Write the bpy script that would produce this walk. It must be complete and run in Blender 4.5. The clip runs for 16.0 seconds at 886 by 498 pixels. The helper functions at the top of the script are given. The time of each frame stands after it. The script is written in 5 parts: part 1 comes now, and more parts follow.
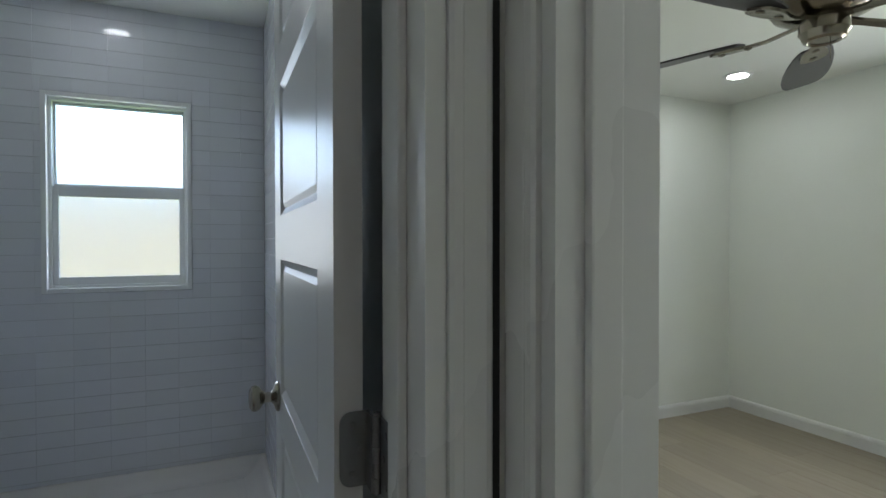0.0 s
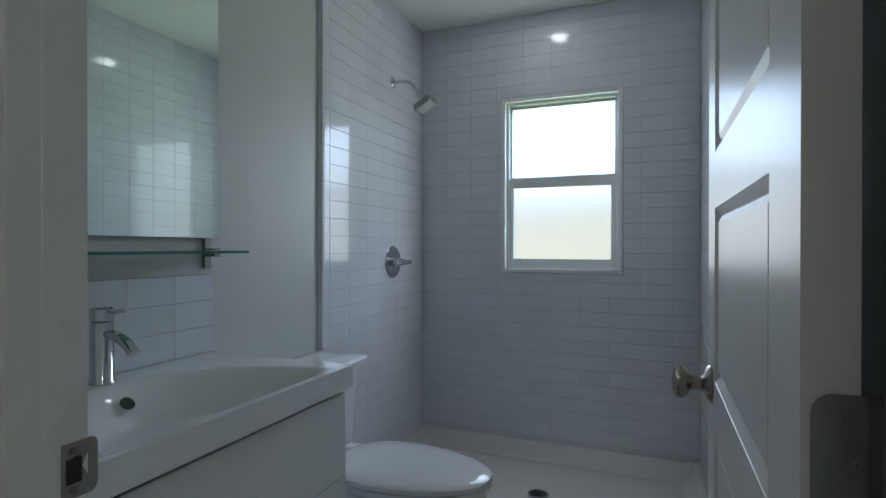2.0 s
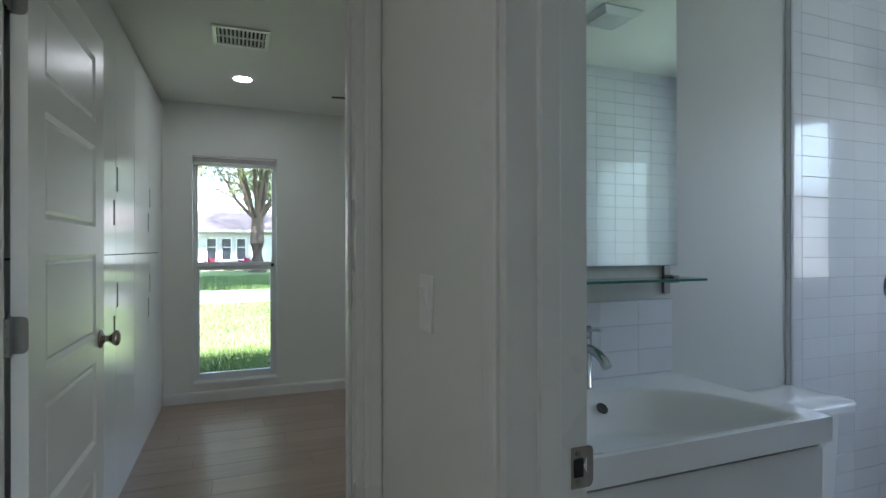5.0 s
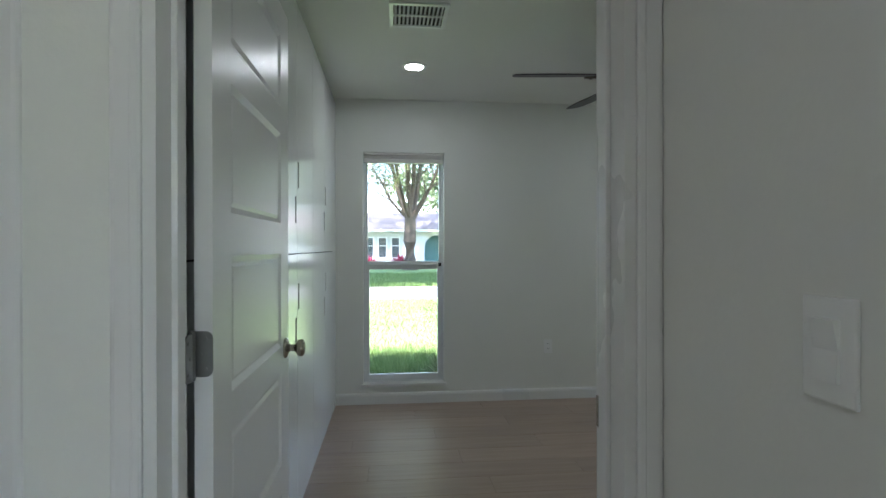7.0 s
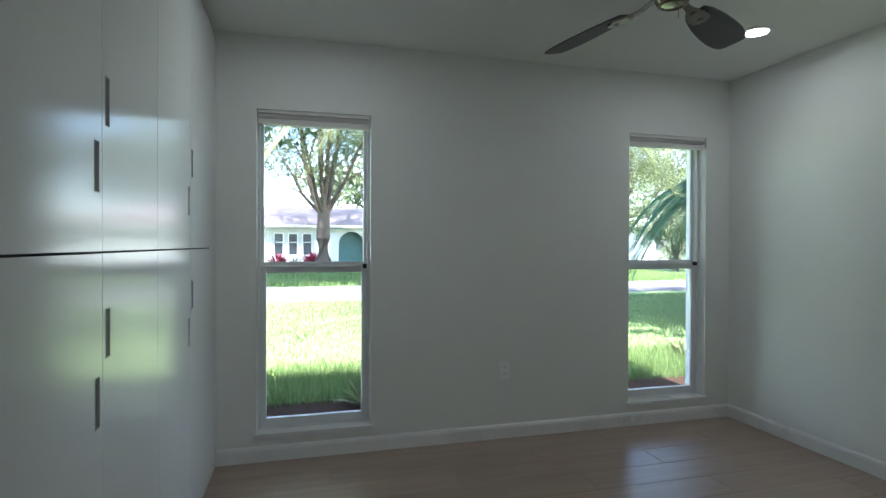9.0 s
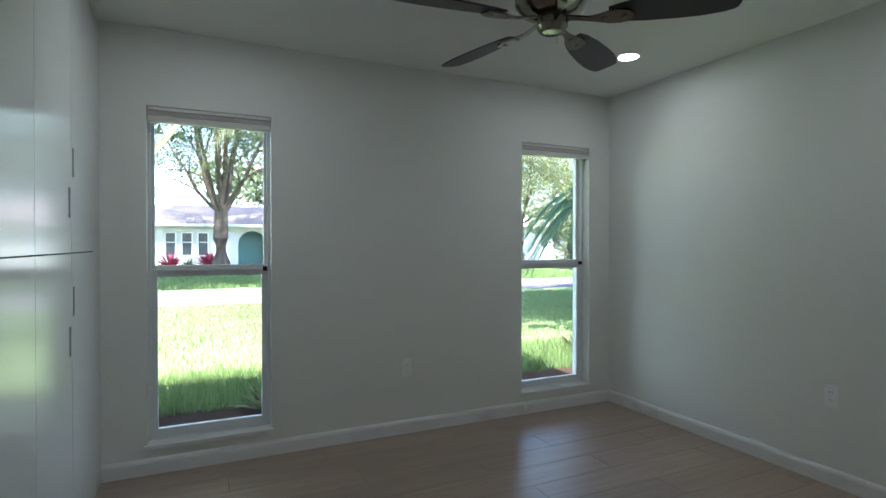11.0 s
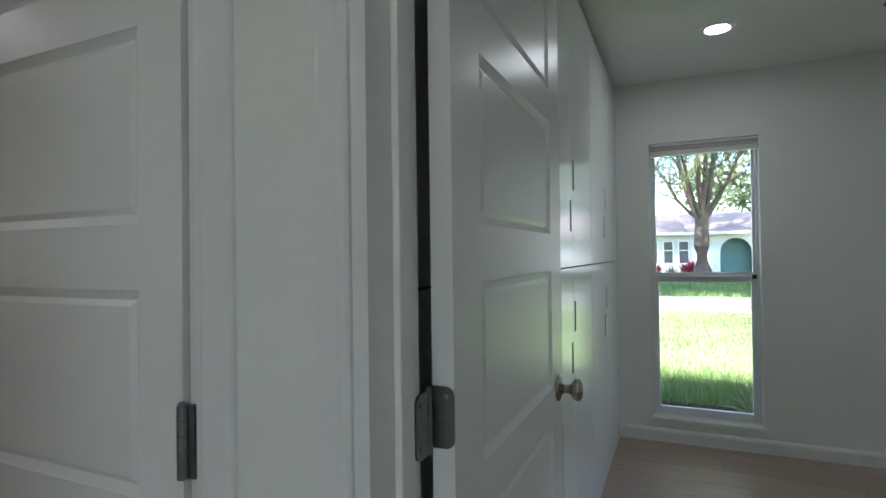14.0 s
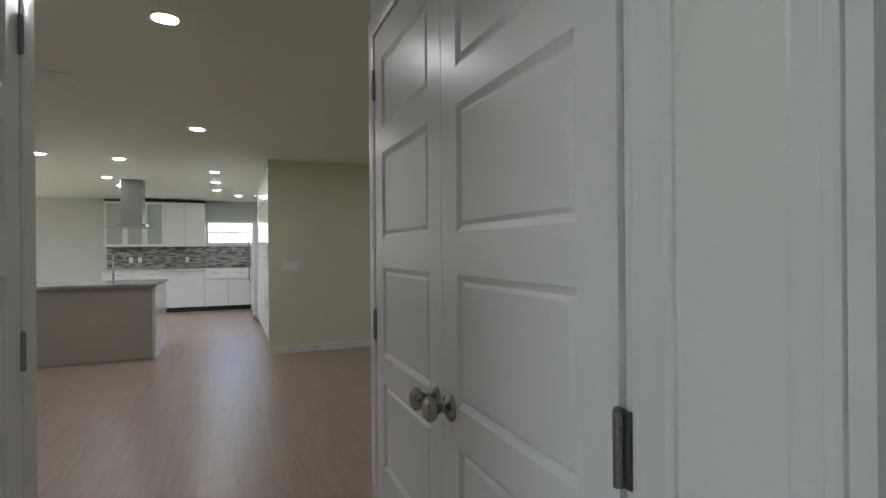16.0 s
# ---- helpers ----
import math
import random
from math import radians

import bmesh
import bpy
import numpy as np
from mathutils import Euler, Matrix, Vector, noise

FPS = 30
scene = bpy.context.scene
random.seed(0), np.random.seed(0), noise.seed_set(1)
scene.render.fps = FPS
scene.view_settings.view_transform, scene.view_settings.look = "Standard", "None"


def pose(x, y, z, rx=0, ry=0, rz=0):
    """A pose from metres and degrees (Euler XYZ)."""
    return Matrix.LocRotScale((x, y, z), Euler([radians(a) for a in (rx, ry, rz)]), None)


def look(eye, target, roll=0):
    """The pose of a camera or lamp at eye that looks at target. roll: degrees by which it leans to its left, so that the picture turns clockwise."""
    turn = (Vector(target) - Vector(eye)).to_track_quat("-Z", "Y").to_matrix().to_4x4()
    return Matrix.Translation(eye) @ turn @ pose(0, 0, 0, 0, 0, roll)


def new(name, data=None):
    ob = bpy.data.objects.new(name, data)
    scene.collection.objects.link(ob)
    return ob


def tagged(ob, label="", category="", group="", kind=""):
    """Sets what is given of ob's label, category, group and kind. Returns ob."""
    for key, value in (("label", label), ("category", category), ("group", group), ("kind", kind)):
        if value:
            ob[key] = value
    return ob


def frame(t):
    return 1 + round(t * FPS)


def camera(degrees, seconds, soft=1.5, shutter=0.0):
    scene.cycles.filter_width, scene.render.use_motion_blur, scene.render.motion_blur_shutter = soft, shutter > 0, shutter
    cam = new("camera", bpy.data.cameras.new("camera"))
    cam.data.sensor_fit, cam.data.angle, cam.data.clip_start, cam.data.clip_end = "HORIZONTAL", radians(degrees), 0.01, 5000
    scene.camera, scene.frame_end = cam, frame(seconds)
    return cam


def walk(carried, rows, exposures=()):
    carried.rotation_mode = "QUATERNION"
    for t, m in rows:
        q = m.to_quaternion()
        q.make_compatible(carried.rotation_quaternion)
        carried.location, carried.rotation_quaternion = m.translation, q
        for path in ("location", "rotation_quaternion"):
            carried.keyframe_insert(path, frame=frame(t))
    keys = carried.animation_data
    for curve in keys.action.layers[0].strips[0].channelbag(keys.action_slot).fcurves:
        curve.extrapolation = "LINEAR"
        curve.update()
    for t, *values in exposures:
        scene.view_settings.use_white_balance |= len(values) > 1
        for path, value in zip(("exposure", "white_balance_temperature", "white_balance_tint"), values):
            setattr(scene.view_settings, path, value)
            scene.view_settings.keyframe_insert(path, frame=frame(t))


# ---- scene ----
# ---------------------------------------------------------------- camera and walk
cam = camera(80.4, 16.0, shutter=0.0)
EXPOSURES = [(0.0, 2.9, 6200, 11), (2.5, 2.95, 6200, 11), (4.5, 3.0, 6000, 11), (5.2, 3.3, 5950, 10), (7.5, 3.45, 5900, 10), (8.5, 3.25, 5850, 10), (9.5, 3.2, 5850, 10), (13.5, 3.2, 5900, 11), (14.5, 3.15, 5950, 11), (16.0, 3.4, 6000, 12)]
ROWS = [
    (0, -0.994, 0.217, 1.271, -23.25, -0.72, -0.05),
    (0.5, -0.996, 0.236, 1.256, -8.59, -0.68, -0.09),
    (1, -0.964, 0.299, 1.220, 4.87, -0.45, -0.32),
    (1.5, -0.938, 0.352, 1.188, 15.88, -0.15, 0.03),
    (2, -0.962, 0.406, 1.167, 22.06, -0.20, 0.06),
    (2.5, -0.949, 0.443, 1.145, 27.63, -0.12, -0.03),
    (3, -0.889, 0.470, 1.149, 34.38, -0.08, -0.13),
    (3.5, -0.844, 0.463, 1.175, 41.15, -0.05, -0.37),
    (4, -0.816, 0.427, 1.235, 49.03, -0.25, -0.28),
    (4.5, -0.837, 0.368, 1.272, 58.95, -0.40, -0.43),
    (5, -0.896, 0.313, 1.250, 68.70, -0.03, -0.10),
    (5.2, -0.912, 0.298, 1.245, 72.30, -0.01, -0.05),
    (7.3, -1.530, 0.183, 1.253, 84.43, -0.17, -0.10),
    (7.5, -1.650, 0.181, 1.239, 84.26, -0.13, -0.03),
    (8, -1.919, 0.171, 1.244, 83.53, -0.17, -0.11),
    (8.5, -2.202, 0.169, 1.253, 81.95, -0.45, -0.11),
    (9, -2.438, 0.222, 1.245, 75.08, -0.47, 0.17),
    (9.5, -2.514, 0.337, 1.275, 67.03, -1.12, 0.30),
    (9.7, -2.512, 0.365, 1.250, 63.80, -0.64, 0.24),
    (11.8, -2.139, 0.136, 1.271, 68.86, -0.14, -0.63),
    (12, -2.092, 0.132, 1.273, 73.43, -0.06, -0.64),
    (12.5, -1.971, 0.124, 1.283, 84.94, 0.21, -0.51),
    (13, -1.853, 0.137, 1.291, 94.43, 0.21, -0.50),
    (13.5, -1.801, 0.146, 1.281, 103.81, 0.39, -0.70),
    (14, -1.745, 0.136, 1.279, 114.13, 0.66, -0.74),
    (14.5, -1.739, 0.115, 1.301, 126.38, 0.24, -0.30),
    (15, -1.766, 0.084, 1.309, 139.64, -0.25, -0.64),
    (15.5, -1.782, 0.078, 1.302, 149.66, -0.29, -0.69),
    (16, -1.786, 0.068, 1.291, 158.10, 0.06, -0.48),
]

walk(cam, [(t, pose(x, y, z, 90 + pitch, 0, yaw) @ pose(0, 0, 0, 0, 0, roll)) for t, x, y, z, yaw, pitch, roll in ROWS],
     EXPOSURES)

# ---------------------------------------------------------------- world and sun
SUN_EL, SUN_AZ = 54.0, 97.0          # degrees above the horizon, clockwise from +y
world = bpy.data.worlds.new("sky")
world.use_nodes = True
scene.world = world
sky = world.node_tree.nodes.new("ShaderNodeTexSky")
sky.sky_type, sky.sun_disc = "NISHITA", False
sky.sun_elevation, sky.sun_rotation = radians(SUN_EL), radians(SUN_AZ)
world.node_tree.links.new(sky.outputs[0], world.node_tree.nodes["Background"].inputs[0])
world.node_tree.nodes["Background"].inputs[1].default_value = 0.15
sun = new("sun", bpy.data.lights.new("sun", "SUN"))
sun.data.energy, sun.data.angle, sun.data.color = 4.5, radians(0.5), (1.0, 0.95, 0.87)
sd = Vector((math.sin(radians(SUN_AZ)) * math.cos(radians(SUN_EL)), math.cos(radians(SUN_AZ)) * math.cos(radians(SUN_EL)), math.sin(radians(SUN_EL))))
sun.matrix_world = look(sd * 60, (0, 0, 0))


def window_light(name, m, w, h, power, color=(0.86, 0.93, 1.0)):
    """The sky's light in a window's opening."""
    lamp = new(name, bpy.data.lights.new(name, "AREA"))
    lamp.data.shape, lamp.data.size, lamp.data.size_y, lamp.data.energy, lamp.data.color = "RECTANGLE", w, h, power, color
    lamp.matrix_world = m
    lamp.data.cycles.is_portal = power == 0
    return lamp


# ---------------------------------------------------------------- materials
def material(name, color, rough=0.5, metal=0.0, noise_scale=8.0, amount=0.06, bump=0.02, bump_scale=60.0, coat=0.0, piece=0.0, island=0.0, spec=0.5):
    """A painted, plastic, metal or stone surface: base colour with broad and fine variation, uneven gloss and fine relief."""
    m = bpy.data.materials.new(name)
    m.use_nodes = True
    nt = m.node_tree
    b = nt.nodes["Principled BSDF"]
    n, l = nt.nodes.new, nt.links.new
    geo = n("ShaderNodeNewGeometry")
    broad, fine = n("ShaderNodeTexNoise"), n("ShaderNodeTexNoise")
    broad.inputs["Scale"].default_value, broad.inputs["Detail"].default_value = noise_scale * 0.25, 4
    fine.inputs["Scale"].default_value, fine.inputs["Detail"].default_value = bump_scale, 5
    for t in (broad, fine):
        l(geo.outputs["Position"], t.inputs["Vector"])
    mixn = n("ShaderNodeMath")
    mixn.operation = "MULTIPLY_ADD"
    l(broad.outputs[0], mixn.inputs[0])
    mixn.inputs[1].default_value = 1.0
    half = n("ShaderNodeMath")
    half.operation = "MULTIPLY"
    l(fine.outputs[0], half.inputs[0])
    half.inputs[1].default_value = 0.5
    l(half.outputs[0], mixn.inputs[2])
    ramp = n("ShaderNodeMapRange")
    ramp.inputs["From Min"].default_value, ramp.inputs["From Max"].default_value = 0.35, 1.15
    ramp.inputs["To Min"].default_value, ramp.inputs["To Max"].default_value = 1 - amount, 1 + amount * 0.6
    l(mixn.outputs[0], ramp.inputs[0])
    last = ramp.outputs[0]
    if piece or island:
        add = n("ShaderNodeMath")
        add.operation = "MULTIPLY"
        vary = n("ShaderNodeMapRange")
        source = n("ShaderNodeObjectInfo").outputs["Random"] if piece else geo.outputs["Random Per Island"]
        vary.inputs["To Min"].default_value, vary.inputs["To Max"].default_value = 1 - (piece or island), 1 + (piece or island)
        l(source, vary.inputs[0])
        l(last, add.inputs[0])
        l(vary.outputs[0], add.inputs[1])
        last = add.outputs[0]
    col = n("ShaderNodeVectorMath")
    col.operation = "SCALE"
    col.inputs[0].default_value = color[:3]
    l(last, col.inputs["Scale"])
    l(col.outputs[0], b.inputs["Base Color"])
    rr = n("ShaderNodeMapRange")
    rr.inputs["To Min"].default_value, rr.inputs["To Max"].default_value = max(0.02, rough * 0.85), min(1, rough * 1.15)
    l(broad.outputs[0], rr.inputs[0])
    l(rr.outputs[0], b.inputs["Roughness"])
    b.inputs["Metallic"].default_value = metal
    b.inputs["Coat Weight"].default_value = coat
    b.inputs["Specular IOR Level"].default_value = spec
    if bump:
        bp = n("ShaderNodeBump")
        bp.inputs["Strength"].default_value, bp.inputs["Distance"].default_value = bump, 0.01
        l(fine.outputs[0], bp.inputs["Height"])
        l(bp.outputs[0], b.inputs["Normal"])
    return m


def wood_plank(name, dark, light, rough=0.35, stuff=False):
    """Wood-look plank with long grain along y, each plank of its own tone."""
    m = material(name, light, rough, amount=0.1, bump=0.03, bump_scale=120)
    nt = m.node_tree
    n, l = nt.nodes.new, nt.links.new
    b = nt.nodes["Principled BSDF"]
    geo, mp, no = n("ShaderNodeNewGeometry"), n("ShaderNodeMapping"), n("ShaderNodeTexNoise")
    mp.inputs["Scale"].default_value = (38, 2.2, 38)
    no.inputs["Scale"].default_value, no.inputs["Detail"].default_value, no.inputs["Distortion"].default_value = 1.0, 6, 0.6
    who = geo.outputs["Random Per Island"] if stuff else n("ShaderNodeObjectInfo").outputs["Random"]
    shift = n("ShaderNodeVectorMath")
    shift.operation = "MULTIPLY_ADD"
    shift.inputs[1].default_value = (30, 70, 11)
    l(who, shift.inputs[0])
    l(geo.outputs["Position"], shift.inputs[2])
    l(shift.outputs[0], mp.inputs["Vector"])
    l(mp.outputs[0], no.inputs["Vector"])
    ramp = n("ShaderNodeValToRGB")
    ramp.color_ramp.elements[0].position, ramp.color_ramp.elements[1].position = 0.3, 0.72
    ramp.color_ramp.elements[0].color, ramp.color_ramp.elements[1].color = (*dark, 1), (*light, 1)
    l(no.outputs[0], ramp.inputs[0])
    tone = n("ShaderNodeMapRange")
    tone.inputs["To Min"].default_value, tone.inputs["To Max"].default_value = 0.92, 1.05
    l(who, tone.inputs[0])
    sc = n("ShaderNodeVectorMath")
    sc.operation = "SCALE"
    l(ramp.outputs[0], sc.inputs[0])
    l(tone.outputs[0], sc.inputs["Scale"])
    l(sc.outputs[0], b.inputs["Base Color"])
    return m


def pane_glass(name, tint=(1, 1, 1), gloss=0.02):
    m = bpy.data.materials.new(name)
    m.use_nodes = True
    nt = m.node_tree
    n, l = nt.nodes.new, nt.links.new
    out = nt.nodes["Material Output"]
    nt.nodes.remove(nt.nodes["Principled BSDF"])
    tr, gl, mix, fr = n("ShaderNodeBsdfTransparent"), n("ShaderNodeBsdfGlossy"), n("ShaderNodeMixShader"), n("ShaderNodeFresnel")
    tr.inputs[0].default_value = (*tint, 1)
    gl.inputs["Roughness"].default_value = gloss
    fr.inputs[0].default_value = 1.45
    l(fr.outputs[0], mix.inputs[0])
    l(tr.outputs[0], mix.inputs[1])
    l(gl.outputs[0], mix.inputs[2])
    l(mix.outputs[0], out.inputs[0])
    return m


def frosted(name, rough):
    m = bpy.data.materials.new(name)
    m.use_nodes = True
    b = m.node_tree.nodes["Principled BSDF"]
    b.inputs["Base Color"].default_value = (0.95, 0.97, 0.97, 1)
    b.inputs["Transmission Weight"].default_value, b.inputs["Roughness"].default_value, b.inputs["IOR"].default_value = 1.0, rough, 1.2
    return m


def glow(name, color, strength):
    m = bpy.data.materials.new(name)
    m.use_nodes = True
    b = m.node_tree.nodes["Principled BSDF"]
    b.inputs["Base Color"].default_value = (0.8, 0.8, 0.8, 1)
    b.inputs["Emission Color"].default_value, b.inputs["Emission Strength"].default_value = (*color, 1), strength
    m.cycles.emission_sampling = "FRONT"
    return m


def leafy(name, dark, light, through_light=0.35):
    m = bpy.data.materials.new(name)
    m.use_nodes = True
    nt = m.node_tree
    n, l = nt.nodes.new, nt.links.new
    out, b = nt.nodes["Material Output"], nt.nodes["Principled BSDF"]
    geo, ramp, tl, mix, no, ad = n("ShaderNodeNewGeometry"), n("ShaderNodeValToRGB"), n("ShaderNodeBsdfTranslucent"), n("ShaderNodeMixShader"), n("ShaderNodeTexNoise"), n("ShaderNodeMath")
    ramp.color_ramp.elements[0].color, ramp.color_ramp.elements[1].color = (*dark, 1), (*light, 1)
    no.inputs["Scale"].default_value = 0.5
    l(geo.outputs["Position"], no.inputs["Vector"])
    ad.operation = "MULTIPLY"
    ad.inputs[1].default_value = 1.7
    l(no.outputs[0], ad.inputs[0])
    a2 = n("ShaderNodeMath")
    a2.operation = "MULTIPLY"
    l(ad.outputs[0], a2.inputs[0])
    l(geo.outputs["Random Per Island"], a2.inputs[1])
    l(a2.outputs[0], ramp.inputs[0])
    l(ramp.outputs[0], b.inputs["Base Color"])
    l(ramp.outputs[0], tl.inputs[0])
    b.inputs["Roughness"].default_value, b.inputs["Specular IOR Level"].default_value = 0.6, 0.12
    mix.inputs[0].default_value = through_light
    l(b.outputs[0], mix.inputs[1])
    l(tl.outputs[0], mix.inputs[2])
    l(mix.outputs[0], out.inputs[0])
    return m


WALL = material("wall_paint", (0.79, 0.80, 0.76), 0.55, amount=0.03, bump=0.06, bump_scale=90)
# WALL's paint darkened: dimmer light on bathroom and kitchen walls put into the colour
WALL_DARKENED = material("darkened_wall_paint", (0.59, 0.605, 0.58), 0.45, amount=0.03, bump=0.05, bump_scale=90)
# WALL's paint lightened so the second bedroom looks more brightly lit
WALL_BRIGHTENED = material("brightened_wall_paint", (0.84, 0.86, 0.81), 0.55, amount=0.03, bump=0.06, bump_scale=90)
WALL_OLIVE = material("living_wall_paint", (0.73, 0.75, 0.61), 0.6, amount=0.03, bump=0.06, bump_scale=90)
CEIL = material("ceiling_paint", (0.83, 0.84, 0.79), 0.8, amount=0.03, bump=0.12, bump_scale=140)
TRIM = material("trim_paint", (0.78, 0.78, 0.77), 0.28, amount=0.03, bump=0.015, bump_scale=45)
DOOR = material("door_paint", (0.77, 0.77, 0.76), 0.31, amount=0.03, bump=0.02, bump_scale=70, spec=0.3)
LACQUER = material("cabinet_lacquer", (0.78, 0.79, 0.78), 0.17, amount=0.02, bump=0.008, bump_scale=20, spec=0.24)
DARK = material("dark_gap", (0.02, 0.02, 0.02), 0.7, amount=0.1)
RECESS = material("handle_recess_metal", (0.45, 0.45, 0.44), 0.4, metal=0.3, amount=0.1)
NICKEL = material("satin_nickel", (0.42, 0.39, 0.34), 0.26, metal=1.0, amount=0.1, bump=0.01)
HINGE = material("hinge_steel", (0.28, 0.28, 0.28), 0.38, metal=1.0, amount=0.12, bump=0.02)
CHROME = material("chrome", (0.60, 0.61, 0.63), 0.06, metal=1.0, amount=0.02, bump=0.0)
STEEL = material("brushed_steel", (0.32, 0.32, 0.31), 0.3, metal=1.0, amount=0.1)
TILE = material("glazed_wall_tile", (0.70, 0.72, 0.76), 0.1, amount=0.03, bump=0.02, bump_scale=9, piece=0.03)
GROUT = material("tile_grout", (0.46, 0.47, 0.49), 0.7, amount=0.06, bump=0.1)
CERAMIC = material("white_ceramic", (0.82, 0.83, 0.84), 0.07, amount=0.01, bump=0.0, coat=0.3)
ACRYLIC = material("shower_pan_acrylic", (0.72, 0.70, 0.68), 0.2, amount=0.03, bump=0.01)
WINFRAME = material("window_vinyl", (0.76, 0.78, 0.78), 0.3, amount=0.03)
PLASTIC = material("white_plastic", (0.86, 0.87, 0.86), 0.3, amount=0.02)
BLACK = material("black_plastic", (0.015, 0.015, 0.016), 0.4)
PLANK = wood_plank("plank_floor", (0.345, 0.262, 0.208), (0.415, 0.320, 0.258), 0.34)
PLANK_FAR = wood_plank("plank_floor_far", (0.345, 0.262, 0.208), (0.415, 0.320, 0.258), 0.34, stuff=True)
SUBFLOOR = material("floor_joint", (0.22, 0.17, 0.138), 0.8)
BEIGE = wood_plank("beige_floor", (0.335, 0.285, 0.215), (0.385, 0.335, 0.26), 0.45)
BLADE = material("fan_blade_dark", (0.035, 0.032, 0.034), 0.4, amount=0.2, bump=0.02)
FANMETAL = material("fan_brushed_nickel", (0.25, 0.225, 0.185), 0.22, metal=1.0, amount=0.1)
GLASS = pane_glass("window_glass")
SHELFGLASS = pane_glass("shelf_glass", (0.55, 0.85, 0.78))
FROST = frosted("frosted_glass", 0.42)
MIRROR = material("mirror_silver", (0.76, 0.86, 0.80), 0.012, metal=1.0, amount=0.0, bump=0.0)
LIT = glow("downlight_lens", (0.97, 0.98, 0.97), 8.8)
LIT_BATH = glow("bath_downlight_lens", (0.96, 0.97, 1.0), 3.0)
LIT_HALL = glow("hall_downlight_lens", (1.0, 0.96, 0.91), 4.2)
LIT_DIM = glow("second_bedroom_downlight_lens", (0.96, 1.0, 0.96), 7.5)
LIT_LIVING = glow("living_downlight_lens", (1.0, 0.96, 0.92), 15.0)
BLIND = material("blind_fabric", (0.70, 0.68, 0.64), 0.6, amount=0.04)
COUNTER = material("grey_quartz", (0.45, 0.45, 0.44), 0.15, amount=0.15, bump=0.0)
ISLAND = material("island_panel", (0.50, 0.475, 0.42), 0.4, amount=0.05)
KITCHEN = material("kitchen_lacquer", (0.78, 0.78, 0.79), 0.2, amount=0.02)
CABGLASS = material("frosted_cabinet_glass", (0.42, 0.48, 0.44), 0.15, amount=0.06)
GRASS = leafy("grass_blades", (0.065, 0.12, 0.03), (0.25, 0.32, 0.13), 0.4)
LEAF = leafy("oak_leaves", (0.035, 0.06, 0.03), (0.25, 0.29, 0.16))
LEAF_PALE = leafy("pale_oak_leaves", (0.10, 0.13, 0.05), (0.32, 0.34, 0.18))
PALM = leafy("palm_leaflets", (0.03, 0.10, 0.06), (0.09, 0.22, 0.12))
PALM_PALE = leafy("pale_palm_leaflets", (0.16, 0.20, 0.07), (0.50, 0.47, 0.28), 0.5)
RED_LEAF = leafy("red_cordyline", (0.12, 0.015, 0.03), (0.38, 0.04, 0.10))
BARK = material("oak_bark", (0.095, 0.076, 0.064), 0.9, amount=0.5, bump=0.8, bump_scale=9, noise_scale=6, spec=0.05)
LAWN = material("lawn_ground", (0.17, 0.235, 0.095), 0.9, amount=0.35, bump=0.5, bump_scale=30, noise_scale=3, spec=0.05)
MULCH = material("mulch", (0.045, 0.028, 0.02), 0.95, amount=0.5, bump=0.9, bump_scale=60, spec=0.05)
ROAD = material("pale_asphalt", (0.11, 0.105, 0.115), 0.9, amount=0.15, bump=0.3, bump_scale=40, spec=0.05)
STUCCO = material("white_stucco", (0.50, 0.51, 0.51), 0.9, amount=0.06, bump=0.3, bump_scale=40, spec=0.05)
STUCCO_PINK = material("rosy_stucco", (0.50, 0.36, 0.31), 0.9, amount=0.08, bump=0.3, bump_scale=40)
ROOF = material("pale_shingles", (0.22, 0.185, 0.18), 0.9, amount=0.3, bump=0.6, bump_scale=14, spec=0.05)
TEAL = material("teal_door_paint", (0.03, 0.13, 0.13), 0.4, amount=0.1)
DARKPANE = material("dark_house_window", (0.06, 0.07, 0.08), 0.1, amount=0.1)


def mosaic(name):
    """Thin stone and glass strips in mixed greys."""
    m = material(name, (0.3, 0.3, 0.3), 0.2)
    nt = m.node_tree
    n, l = nt.nodes.new, nt.links.new
    tc, mp, br = n("ShaderNodeNewGeometry"), n("ShaderNodeMapping"), n("ShaderNodeTexBrick")
    mp.inputs["Rotation"].default_value = (radians(90), 0, 0)
    l(tc.outputs["Position"], mp.inputs["Vector"])
    l(mp.outputs[0], br.inputs["Vector"])
    br.inputs["Scale"].default_value = 9
    br.inputs["Color1"].default_value, br.inputs["Color2"].default_value, br.inputs["Mortar"].default_value = (0.06, 0.05, 0.045, 1), (0.48, 0.47, 0.44, 1), (0.25, 0.25, 0.24, 1)
    br.inputs["Mortar Size"].default_value, br.inputs["Brick Width"].default_value, br.inputs["Row Height"].default_value = 0.02, 1.0, 0.22
    l(br.outputs[0], nt.nodes["Principled BSDF"].inputs["Base Color"])
    return m


MOSAIC = mosaic("mosaic_strips")


# ---------------------------------------------------------------- mesh tools
def box(bm, x0, y0, z0, x1, y1, z1, bevel=0.0):
    r = bmesh.ops.create_cube(bm, size=1)
    vs = r["verts"]
    for v in vs:
        v.co = Vector(((x0 + x1) / 2 + v.co.x * abs(x1 - x0), (y0 + y1) / 2 + v.co.y * abs(y1 - y0), (z0 + z1) / 2 + v.co.z * abs(z1 - z0)))
    if bevel:
        es = list({e for v in vs for e in v.link_edges})
        bmesh.ops.bevel(bm, geom=es, offset=bevel, segments=2, affect="EDGES", profile=0.6)
    return bm


